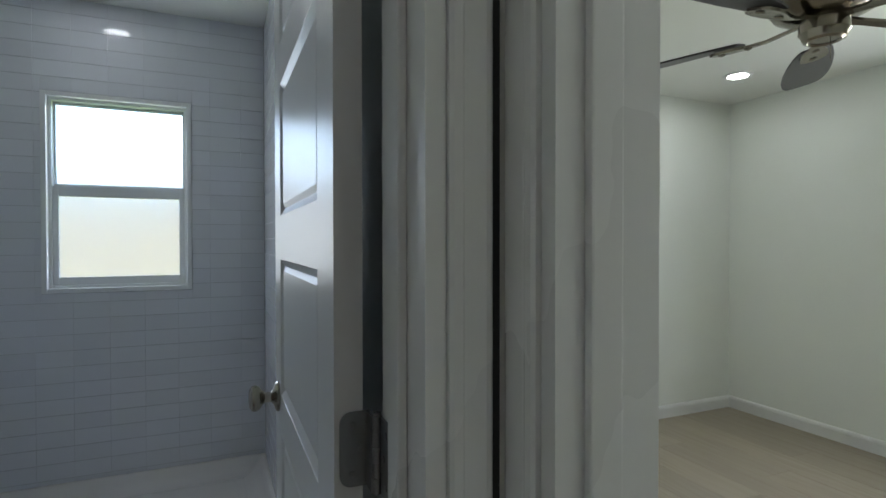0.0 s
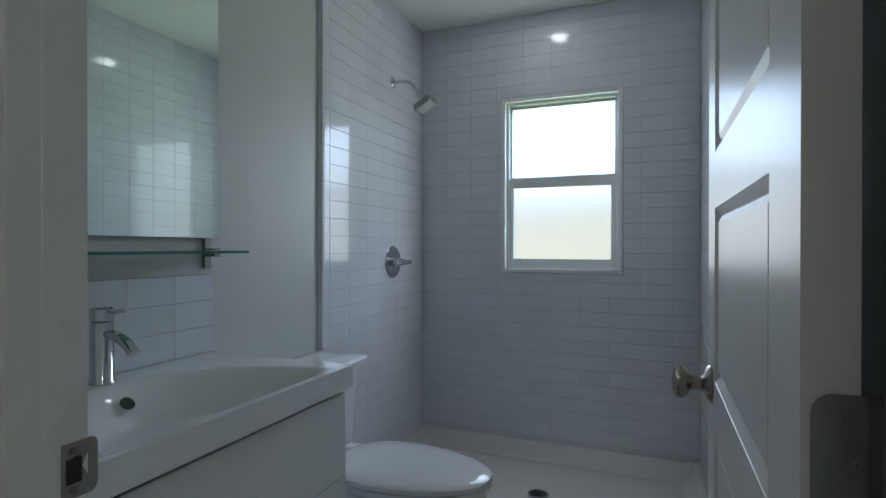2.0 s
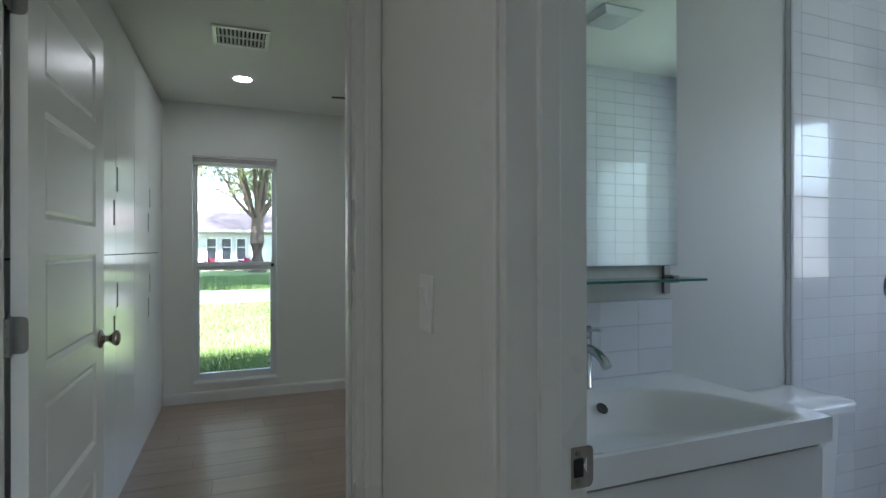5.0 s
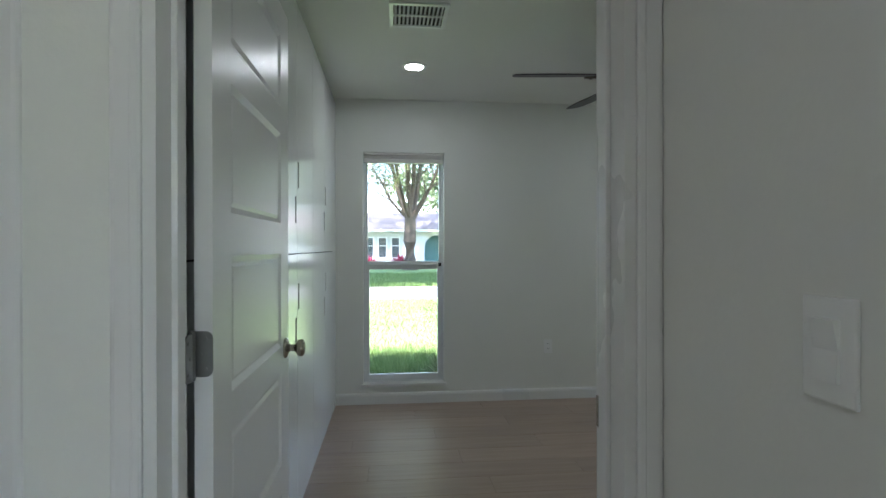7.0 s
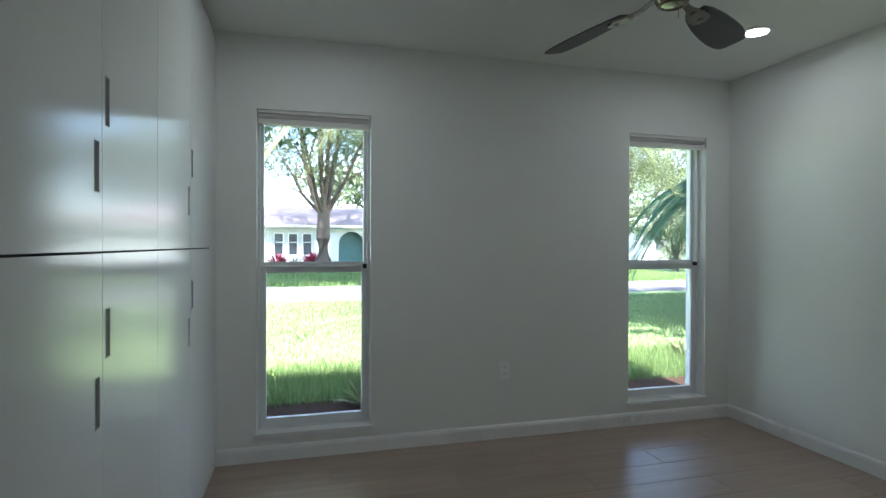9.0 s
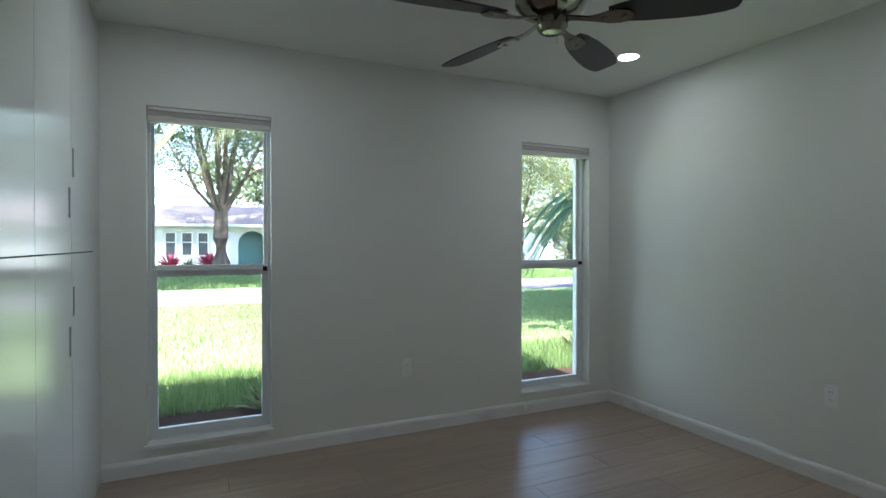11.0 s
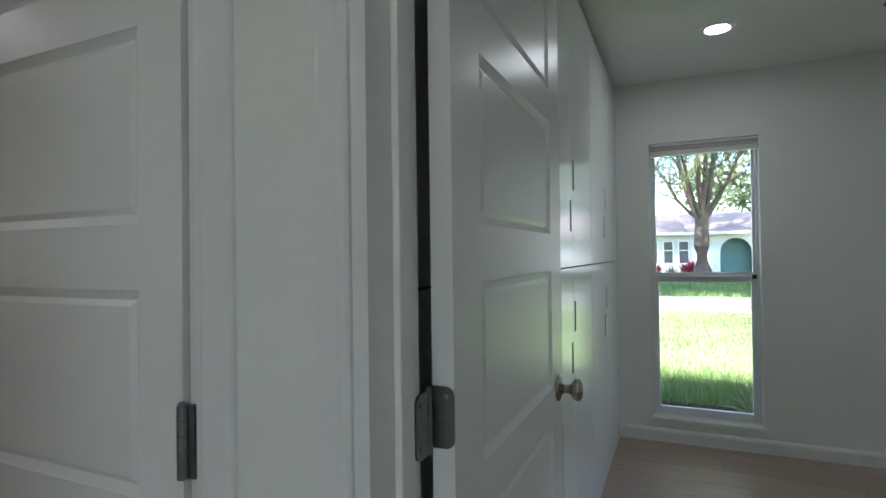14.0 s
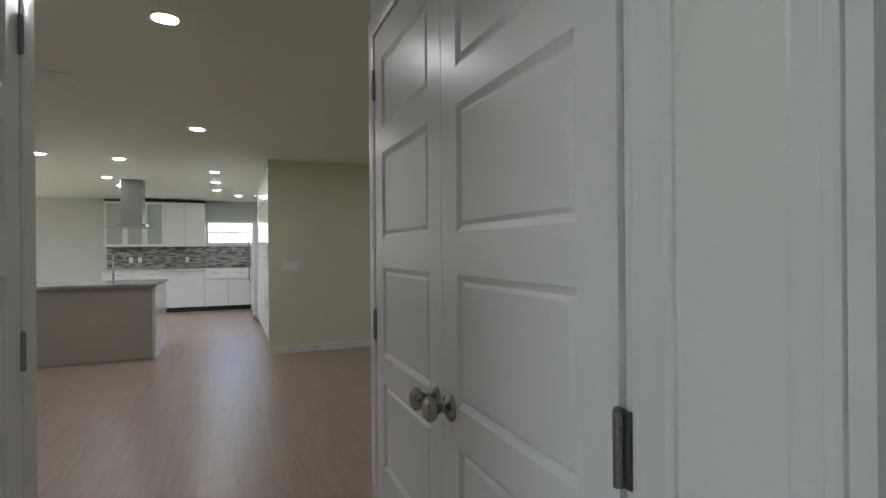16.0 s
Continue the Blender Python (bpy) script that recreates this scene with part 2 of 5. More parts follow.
def boxes(*rows, bevel=0.0):
    bm = bmesh.new()
    for r in rows:
        box(bm, *r, bevel=bevel)
    return bm


def lathe(profile, m=Matrix.Identity(4), seg=24, bm=None):
    """Rings of (radius, height) turned about z, then moved by m."""
    bm = bm or bmesh.new()
    rings = []
    for r, h in profile:
        if r < 1e-6:
            rings.append([bm.verts.new(m @ Vector((0, 0, h)))])
        else:
            rings.append([bm.verts.new(m @ Vector((r * math.cos(a), r * math.sin(a), h))) for a in (i * math.tau / seg for i in range(seg))])
    for a, b in zip(rings, rings[1:]):
        for i in range(seg):
            j = (i + 1) % seg
            q = [a[i % len(a)], a[j % len(a)], b[j % len(b)], b[i % len(b)]]
            q = list(dict.fromkeys(q))
            if len(q) > 2:
                bm.faces.new(q)
    for ring in (rings[0], rings[-1]):
        if len(ring) > 2:
            bm.faces.new(ring)
    bmesh.ops.recalc_face_normals(bm, faces=bm.faces)
    return bm


def prism(bm, outline, place, a0, a1):
    """An outline of 2D points swept from a0 to a1; place(u, v, a) gives the 3D point."""
    lo, hi = [[bm.verts.new(place(u, v, a)) for u, v in outline] for a in (a0, a1)]
    n = len(outline)
    for i in range(n):
        bm.faces.new([lo[i], lo[(i + 1) % n], hi[(i + 1) % n], hi[i]])
    bm.faces.new(lo[::-1])
    bm.faces.new(hi)
    bmesh.ops.recalc_face_normals(bm, faces=bm.faces)
    return bm


def tube(points, r, seg=12, bm=None, r_end=None):
    bm = bm or bmesh.new()
    pts = [Vector(p) for p in points]
    rings = []
    for i, p in enumerate(pts):
        d = (pts[min(i + 1, len(pts) - 1)] - pts[max(i - 1, 0)]).normalized()
        q = d.to_track_quat("Z", "Y")
        rr = r if r_end is None else r + (r_end - r) * i / (len(pts) - 1)
        rings.append([bm.verts.new(p + q @ Vector((rr * math.cos(k * math.tau / seg), rr * math.sin(k * math.tau / seg), 0))) for k in range(seg)])
    for a, b in zip(rings, rings[1:]):
        for i in range(seg):
            j = (i + 1) % seg
            bm.faces.new([a[i], a[j], b[j], b[i]])
    bm.faces.new(rings[0][::-1])
    bm.faces.new(rings[-1])
    return bm


def mesh_of(name, bm, mat, smooth=False):
    me = bpy.data.meshes.new(name)
    bm.to_mesh(me)
    bm.free()
    me.materials.append(mat)
    if smooth:
        for p in me.polygons:
            p.use_smooth = True
        me.set_sharp_from_angle(angle=radians(40))
    return me


def part(name, bm, mat, parent, label="", smooth=False):
    ob = new(name, mesh_of(name, bm, mat, smooth))
    ob.parent = parent
    if label:
        tagged(ob, label)
    return ob


def thing(name, label, category, group="", at=(0, 0, 0), kind=""):
    ob = new(name)
    ob.location = at
    ob.empty_display_size = 0.1
    return tagged(ob, label, category, group, kind)


def structure(name, bm, mat, label, category):
    return tagged(new(name, mesh_of(name, bm, mat)), label, category, kind="structure")


def solid(name, bm, mat, label, category, group="", smooth=False):
    return tagged(new(name, mesh_of(name, bm, mat, smooth)), label, category, group)
# ---------------------------------------------------------------- large structure
CH, HEAD = 2.44, 2.045
XB, XH = -2.385, -2.262          # bedroom and hall faces of the long wall
YH, YBATH = 0.670, 0.803         # hall and bath faces of the bath wall
XE0, XE1 = -0.726, -0.612        # hall and second-bedroom faces of the east wall
XWIN = -5.60                     # inner face of the window wall
NORTH = 3.245
W1, W2, WZ = (-0.036, 0.616), (2.390, 3.023), (0.146, 2.018)
BWX, BWZ = (-1.758, -1.120), (1.031, 1.990)
XT, XBE = -2.243, -0.752         # faces of the shower tiles and of the bathroom's east wall
CH2 = 2.325                      # lower ceiling of the second bedroom
X2, Y2 = 2.636, 3.064            # second bedroom's east and north faces

structure("wall_hall_west", boxes(
    (XB, -1.80, 0, XH, -1.72, CH), (XB, -1.72, HEAD, XH, -0.478, CH), (XB, -0.478, 0, XH, -0.208, CH), (XB, -0.208, HEAD, XH, 0.618, CH), (XB, 0.618, 0, XH, YH, CH)),
    WALL, "off-white painted hall wall with door openings", "wall")
structure("wall_bath_west", boxes((XB, YH, 0, XH, NORTH + 0.2, CH)), WALL_DARKENED, "bathroom wall behind the vanity in darkened off-white paint", "wall")
structure("wall_bath_south", boxes((XH, YH, 0, -1.576, YBATH, CH), (-1.576, YH, HEAD, -0.800, YBATH, CH), (-0.800, YH, 0, XE0, YBATH, CH)),
          WALL, "off-white painted wall with the bathroom doorway", "wall")
structure("wall_east", boxes((XE0, -0.40, 0, XE1, -0.155, CH), (XE0, -0.155, HEAD, XE1, 0.61, CH), (XE0, 0.61, 0, XE1, NORTH + 0.2, CH)),
          WALL, "off-white painted wall with the second bedroom doorway", "wall")
structure("wall_corridor_east", boxes((-1.26, -1.775, 0, -1.14, -1.64, CH), (-1.26, -1.64, HEAD, -1.14, -0.478, CH), (-1.26, -0.478, 0, -1.14, -0.40, CH), (-1.14, -0.52, 0, XE1, -0.40, CH)),
          WALL, "off-white painted corridor wall", "wall")
structure("wall_bath_north", boxes((XH, NORTH, 0, BWX[0], NORTH + 0.2, CH), (BWX[1], NORTH, 0, XE0, NORTH + 0.2, CH),
          (BWX[0], NORTH, 0, BWX[1], NORTH + 0.2, BWZ[0]), (BWX[0], NORTH, BWZ[1], BWX[1], NORTH + 0.2, CH)), GROUT, "grouted shower wall behind the tiles", "wall")
structure("wall_bedroom_north", boxes((XWIN - 0.2, 3.225, 0, XB, 3.425, CH)), WALL, "off-white painted bedroom wall", "wall")
xo = XWIN - 0.2
structure("wall_bedroom_west", boxes(
    (xo, -0.86, 0, XWIN, W1[0], CH), (xo, W1[1], 0, XWIN, W2[0], CH), (xo, W2[1], 0, XWIN, 3.225, CH),
    (xo, W1[0], 0, XWIN, W1[1], WZ[0]), (xo, W2[0], 0, XWIN, W2[1], WZ[0]), (xo, W1[0], WZ[1], XWIN, W1[1], CH), (xo, W2[0], WZ[1], XWIN, W2[1], CH)),
    WALL, "off-white painted wall with two tall narrow windows", "wall")
structure("wall_bedroom_south", boxes((xo, -0.98, 0, XB, -0.86, CH)), WALL, "off-white painted wall behind the wardrobes", "wall")
# layer added on the east wall to narrow and darken the gap behind the door
structure("wall_bath_east", boxes((XBE, YBATH + 0.001, 0.007, XE0 - 0.001, NORTH - 0.001, CH - 0.001)), WALL_DARKENED, "bathroom wall behind the open door in darkened off-white paint", "wall")
structure("wall_second_north", boxes((XE1, Y2, 0, X2 + 0.2, Y2 + 0.2, CH)), WALL_BRIGHTENED, "second bedroom wall in paint lightened to brighten the room", "wall")
# the opening in this wall is for an added, unseen window
structure("wall_second_east", boxes((X2, -1.0, 0, X2 + 0.2, 0.8, CH), (X2, 1.75, 0, X2 + 0.2, Y2, CH), (X2, 0.8, 0, X2 + 0.2, 1.75, 0.5), (X2, 0.8, 2.1, X2 + 0.2, 1.75, CH)), WALL_BRIGHTENED, "second bedroom wall in lightened paint with an added unseen window", "wall")
structure("wall_second_south", boxes((XE1, -1.1, 0, X2 + 0.2, -1.0, CH), (XE1, -1.0, 0, XE1 + 0.1, -0.52, CH)), WALL_BRIGHTENED, "second bedroom wall in paint lightened to brighten the room", "wall")
structure("ceiling_second_bedroom", boxes((XE1 + 0.001, -1.0, CH2, X2 - 0.001, Y2 - 0.001, CH - 0.002)), CEIL, "flat painted lower ceiling of the second bedroom", "ceiling")
structure("wall_living", boxes((-6.6, -1.80, 0, XB, -1.70, CH), (-1.14, -1.775, 0, 5.0, -1.675, CH), (-6.7, -6.83, 0, -6.6, -1.70, CH), (-6.7, -6.95, 0, -2.205, -6.83, CH),
          (5.0, -13.2, 0, 5.1, -10.5, CH), (5.0, -8.3, 0, 5.1, -1.74, CH), (5.0, -10.5, 2.1, 5.1, -8.3, CH)), WALL_OLIVE, "pale olive painted living room walls", "wall")
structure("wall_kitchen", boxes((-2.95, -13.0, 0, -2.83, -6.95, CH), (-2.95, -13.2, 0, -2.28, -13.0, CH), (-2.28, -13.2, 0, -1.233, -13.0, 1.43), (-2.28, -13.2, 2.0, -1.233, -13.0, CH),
          (-1.233, -13.2, 0, 2.0, -13.0, CH), (2.0, -13.2, 0, 2.9, -13.0, 0.9), (2.0, -13.2, 2.0, 2.9, -13.0, CH), (2.9, -13.2, 0, 5.0, -13.0, CH)), WALL_DARKENED, "kitchen walls in darkened white paint", "wall")
structure("ceiling", boxes((-6.7, -13.3, CH, 5.1, -1.7, CH + 0.12), (-5.8, -1.7, CH, 5.1, 3.425, CH + 0.12)), CEIL, "flat painted ceiling", "ceiling")
structure("roof_slab", boxes((-6.05, -13.5, CH + 0.14, 5.3, 3.6, CH + 0.30)), STUCCO, "flat roof edge over the rooms", "roof")
structure("floor_base", boxes((-6.7, -13.3, -0.12, 5.1, -1.7, -0.0013), (-5.78, -1.7, -0.12, 5.1, 3.42, -0.0013)), SUBFLOOR, "dark joints of the plank floor", "floor")
structure("bath_floor", boxes((XH, YBATH, -0.003, XBE, NORTH, 0.006)), material("bath_floor_tile", (0.42, 0.40, 0.38), 0.35), "pale tiled bathroom floor", "floor")


def casing(name, parent, axis, face, out, a0, a1, top, width=0.07):
    """A moulded casing round an opening from a0 to a1, on the wall face, standing out towards out (+1 or -1)."""
    prof = [(0, 0), (width, 0), (width, 0.0065), (width - 0.003, 0.0095), (width - 0.009, 0.0115), (0.017, 0.0110), (0.0145, 0.0105), (0.012, 0.0115), (0.004, 0.0105), (0, 0.0075)]
    def put(along, depth, up):
        return Vector((along, face + out * depth, up)) if axis == "x" else Vector((face + out * depth, along, up))
    for side in (-1, 1):
        edge = a0 if side < 0 else a1
        part(name, prism(bmesh.new(), prof, lambda u, v, a: put(edge + side * (u + 0.004), v, a), 0.0, top + 0.004), TRIM, parent)
    part(name, prism(bmesh.new(), prof, lambda u, v, a: put(a, v, top + 0.004 + u), a0 - width - 0.004, a1 + width + 0.004), TRIM, parent)


def jamb(parent, axis, f0, f1, a0, a1, top, stop):
    """Lining boards of an opening through a wall from face f0 to f1, with stop strips centred at stop."""
    th = 0.018
    def bx(p0, d0, z0, p1, d1, z1):
        return (p0, d0, z0, p1, d1, z1) if axis == "x" else (d0, p0, z0, d1, p1, z1)
    lo, hi = min(f0, f1) - 0.002, max(f0, f1) + 0.002
    for p0, p1, q0, q1 in ((a0 - 0.003, a0 + th, a0 + th, a0 + th + 0.011), (a1 - th, a1 + 0.003, a1 - th - 0.011, a1 - th)):
        part("jamb", boxes(bx(p0, lo, 0, p1, hi, top)), TRIM, parent)
        part("stop", boxes(bx(q0, stop - 0.018, 0, q1, stop + 0.018, top - th), bevel=0.003), TRIM, parent)
    part("jamb", boxes(bx(a0 + th, lo, top - th, a1 - th, hi, top + 0.003)), TRIM, parent)


PANELS = ((0.18, 0.455), (0.55, 0.838), (0.925, 1.222), (1.318, 1.603), (1.688, 1.92))


def leaf_mesh(w, h, t, stile, holes=PANELS, profile=((0.0, 0.0), (0.001, 0.0012), (0.014, 0.0085), (0.0155, 0.0086), (0.024, 0.0038), (0.0255, 0.0036))):
    """A moulded door leaf: x from 0 to w, y from 0 to t, with sloped openings for its panels on both faces."""
    bm = bmesh.new()
    zs = [0.0] + [z for p in holes for z in p] + [h]
    xs = [0.0, stile, w - stile, w]
    for y, way in ((0, 1), (t, -1)):
        for i in range(3):
            for k in range(len(zs) - 1):
                x0, x1, z0, z1 = xs[i], xs[i + 1], zs[k], zs[k + 1]
                if i == 1 and k % 2 == 1:
                    rings = []
                    for s, dep in profile:
                        rings.append([bm.verts.new(p) for p in ((x0 + s, y + way * dep, z0 + s), (x1 - s, y + way * dep, z0 + s), (x1 - s, y + way * dep, z1 - s), (x0 + s, y + way * dep, z1 - s))])
                    for ov, nv in zip(rings, rings[1:]):
                        for a in range(4):
                            bm.faces.new([ov[a], ov[(a + 1) % 4], nv[(a + 1) % 4], nv[a]])
                else:
                    bm.faces.new([bm.verts.new(p) for p in ((x0, y, z0), (x1, y, z0), (x1, y, z1), (x0, y, z1))])
    for a, b in (((0, 0), (w, 0)), ((w, 0), (w, h)), ((w, h), (0, h)), ((0, h), (0, 0))):
        bm.faces.new([bm.verts.new(p) for p in ((a[0], 0, a[1]), (b[0], 0, b[1]), (b[0], t, b[1]), (a[0], t, a[1]))])
    bmesh.ops.remove_doubles(bm, verts=bm.verts, dist=1e-5)
    bmesh.ops.recalc_face_normals(bm, faces=bm.faces)
    return bm


KNOB = [(0.0, 0.0), (0.033, 0.0), (0.034, 0.003), (0.030, 0.008), (0.017, 0.012), (0.0115, 0.018), (0.0115, 0.030), (0.016, 0.036), (0.025, 0.042), (0.029, 0.050), (0.0275, 0.058), (0.019, 0.064), (0.0, 0.066)]


def leaf(parent, m, w, t=0.035, stile=0.095, h=2.02, knob_x=None, both=True):
    """The moving leaf of a door with its panels, knobs and hinges; x runs from the hinge, y through its thickness."""
    slab = part("slab", leaf_mesh(w, h, t, stile), DOOR, parent)
    slab.matrix_local = m
    for z0, z1 in PANELS:
        part("panel", boxes((stile + 0.0252, 0.0034, z0 + 0.0252, w - stile - 0.0252, t - 0.0034, z1 - 0.0252)), DOOR, slab)
    if knob_x is not None:
        part("knob", lathe(KNOB, pose(knob_x, 0, 0.92 - 0.01, 90, 0, 0)), NICKEL, slab, "satin nickel door knob", True)
        if both:
            part("knob", lathe(KNOB, pose(knob_x, t, 0.92 - 0.01, -90, 0, 0)), NICKEL, slab, "satin nickel door knob", True)
    return slab


def hinge_plate(bm, m, w=0.034, h=0.09, r=0.014, th=0.003):
    """A rounded hinge leaf in local x (0 to w) and z, centred in z, th thick in y."""
    pts = [(0, -h / 2)]
    for cx, cz, a0 in ((w - r, -h / 2 + r, -90), (w - r, h / 2 - r, 0)):
        pts += [(cx + r * math.cos(radians(a0 + i * 22.5)), cz + r * math.sin(radians(a0 + i * 22.5))) for i in range(5)]
    pts += [(0, h / 2)]
    prism(bm, pts, lambda u, v, a: m @ Vector((u, a, v)), 0, th)
    for u, v in ((w * 0.62, h * 0.33), (w * 0.35, 0.0), (w * 0.62, -h * 0.33)):
        lathe([(0.0042, 0), (0.0042, 0.0012), (0.002, 0.0016), (0, 0.0008)], m @ pose(u, th, v, -90, 0, 0), 10, bm)
        lathe([(0.0042, 0), (0.0042, 0.0012), (0.002, 0.0016), (0, 0.0008)], m @ pose(u, 0, v, 90, 0, 0), 10, bm)


def barrel(bm, x, y, z, h=0.092, r=0.0062):
    k = h / 5
    for i in range(5):
        z0 = z - h / 2 + i * k
        lathe([(0, 0), (r * 0.93, 0), (r, 0.0008), (r, k - 0.0012), (r * 0.93, k - 0.0004), (0, k - 0.0004)], pose(x, y, z0), 12, bm)
    lathe([(0, 0), (r * 0.7, 0), (r * 0.75, 0.003), (0, 0.005)], pose(x, y, z + h / 2), 12, bm)


# bedroom door, opened against the wardrobes
door_1 = thing("door_1", "white five-panel bedroom door standing wide open in a white moulded frame", "door", kind="structure")
jamb(door_1, "y", XB, XH, -0.208, 0.618, HEAD, -2.335)
casing("casing", door_1, "y", XH, 1, -0.208, 0.618, HEAD, 0.047)
casing("casing", door_1, "y", XB, -1, -0.208, 0.618, HEAD, 0.07)
slab = leaf(door_1, pose(-2.441, -0.196, 0.012, 0, 0, 180.0) @ pose(0, -0.035, 0), 0.764, stile=0.122, knob_x=0.70)
for z in (0.25, 1.044, 1.86):
    bm = bmesh.new()
    barrel(bm, -2.415, -0.191, z)
    hinge_plate(bm, pose(-2.4375, -0.196, z, 0, 0, 90), 0.036)
    box(bm, -2.4385, -0.199, z - 0.045, -2.415, -0.196, z + 0.045)
    hinge_plate(bm, pose(-2.405, -0.1895, z, 0, 0, 0), 0.034)
    part("hinge", bm, HINGE, door_1, "dull steel butt hinge with rounded corners")


def strike(parent, m):
    """A strike plate: local x runs out along the jamb to its bent lip, z up, y out of the jamb."""
    bm = bmesh.new()
    rim = [(0.0, -0.031), (0.0, 0.031), (0.033, 0.031), (0.0385, 0.0285), (0.042, 0.023), (0.042, -0.023), (0.0385, -0.0285), (0.033, -0.031)]
    prism(bm, rim, lambda u, v, a: m @ Vector((u, a - (0.004 * ((u - 0.026) / 0.016) ** 2 if u > 0.026 else 0), v)), 0, 0.0022)
    s = part("strike_plate", bm, NICKEL, parent, "nickel strike plate")
    part("latch_hole", boxes((0.004, 0.0018, -0.014, 0.021, 0.0028, 0.014), bevel=0.0004), BLACK, s).matrix_local = m
    for z in (-0.0215, 0.0215):
        part("screw", lathe([(0.0038, 0), (0.0038, 0.0008), (0.002, 0.0012), (0, 0.0006)], pose(0.0125, 0.0022, z, -90, 0, 0), 10), HINGE, s).matrix_local = m


strike(door_1, pose(-2.352, 0.6, 0.925, 0, 0, 180))

# bathroom door, opened against the east wall
door_2 = thing("door_2", "white five-panel bathroom door standing open in a white moulded frame", "door", kind="structure")
jamb(door_2, "x", YH, YBATH, -1.576, -0.800, HEAD, 0.735)
casing("casing", door_2, "x", YH, -1, -1.576, -0.800, HEAD, 0.046)
leaf(door_2, pose(-0.868, 0.840, 0.012, 0, 0, 90) @ pose(0, -0.035, 0), 0.68, stile=0.11, knob_x=0.617)
for z in (0.25, 1.022, 1.86):
    bm = bmesh.new()
    barrel(bm, -0.823, 0.812, z)
    hinge_plate(bm, pose(-0.823, 0.8385, z, 0, 0, 180) @ pose(-0.001, 0, 0), 0.040)
    box(bm, -0.830, 0.812, z - 0.045, -0.8265, 0.839, z + 0.045)
    hinge_plate(bm, pose(-0.8205, 0.806, z, 0, 0, 270), 0.034)
    part("hinge", bm, HINGE, door_2, "dull steel butt hinge with rounded corners")
strike(door_2, pose(-1.558, 0.776, 0.920) @ Matrix(((0, 1, 0, 0), (1, 0, 0, 0), (0, 0, 1, 0), (0, 0, 0, 1))))

# second bedroom doorway
door_3 = thing("door_3", "white moulded frame of the second bedroom doorway", "door frame", kind="structure")
jamb(door_3, "y", XE0, XE1, -0.155, 0.61, HEAD, -0.68)
casing("casing", door_3, "y", XE0, -1, -0.155, 0.61, HEAD, 0.054)
casing("casing", door_3, "y", XE1, 1, -0.155, 0.61, HEAD, 0.07)


structure("corner_joint", boxes((-0.7492, 0.6665, 0, -0.7405, 0.6698, CH)), DARK, "dark open joint between two door casings", "trim")


# linen closets on both sides of the corridor
def closet(name, x_face, out, label, far=-1.74):
    d = thing(name, label, "closet doors", kind="structure")
    jamb(d, "y", x_face, x_face - out * 0.12, far, -0.458, HEAD, x_face - out * 0.06)
    casing("casing", d, "y", x_face, out, far + 0.005, -0.463, HEAD, 0.066)
    turn = 90 if out < 0 else -90
    w = (-0.458 - far - 0.05) / 2
    for side in (0, 1):
        y0 = (-0.481 if side == 0 else -0.485 - w) if out > 0 else (-0.485 - w if side == 0 else far + 0.021)
        kx = w - 0.045 if (side == 0) == (out > 0) else 0.045
        s = leaf(d, pose(x_face - out * 0.024, y0, 0.012, 0, 0, turn), w, 0.034, 0.088, knob_x=None)
        part("knob", lathe(KNOB, pose(kx, 0.034, 0.915, -90, 0, 0)), NICKEL, s, "satin nickel door knob", True)
    for y in (-0.479, far + 0.019):
        for z in (0.24, 1.031, 1.866):
            bm = bmesh.new()
            barrel(bm, x_face + out * 0.014, y, z, 0.1, 0.0068)
            box(bm, x_face + out * 0.004, y - 0.016, z - 0.05, x_face + out * 0.0085, y + 0.016, z + 0.05)
            part("hinge", bm, HINGE, d, "dull steel butt hinge")
    return d


closet("door_4", XH, 1, "white five-panel double linen closet doors, closed, with nickel knobs")
closet("door_5", -1.26, -1, "white five-panel double closet doors across the corridor, closed", -1.642)

# baseboards
BASE = [(0, 0), (0.014, 0), (0.014, 0.066), (0.011, 0.078), (0.006, 0.086), (0, 0.088)]


def baseboard(axis, face, out, a0, a1, mat=TRIM):
    bm = bmesh.new()
    if axis == "x":
        prism(bm, BASE, lambda u, v, a: Vector((a, face + out * u, v)), a0, a1)
    else:
        prism(bm, BASE, lambda u, v, a: Vector((face + out * u, a, v)), a0, a1)
    structure("baseboard", bm, mat, "white moulded baseboard along the wall", "baseboard")


baseboard("y", XWIN, 1, -0.25, 3.225)
baseboard("x", 3.225, -1, XWIN + 0.014, XB)
baseboard("y", XB, -1, 0.68, 3.211)
baseboard("x", YH, -1, XH, -1.625)
baseboard("y", XH, 1, -0.395, -0.235)
baseboard("x", Y2, -1, XE1, X2)
baseboard("y", X2, -1, -1.0, Y2 - 0.014)
baseboard("x", -6.83, 1, -6.6, -2.205)
baseboard("y", -6.6, 1, -6.8, -1.8)
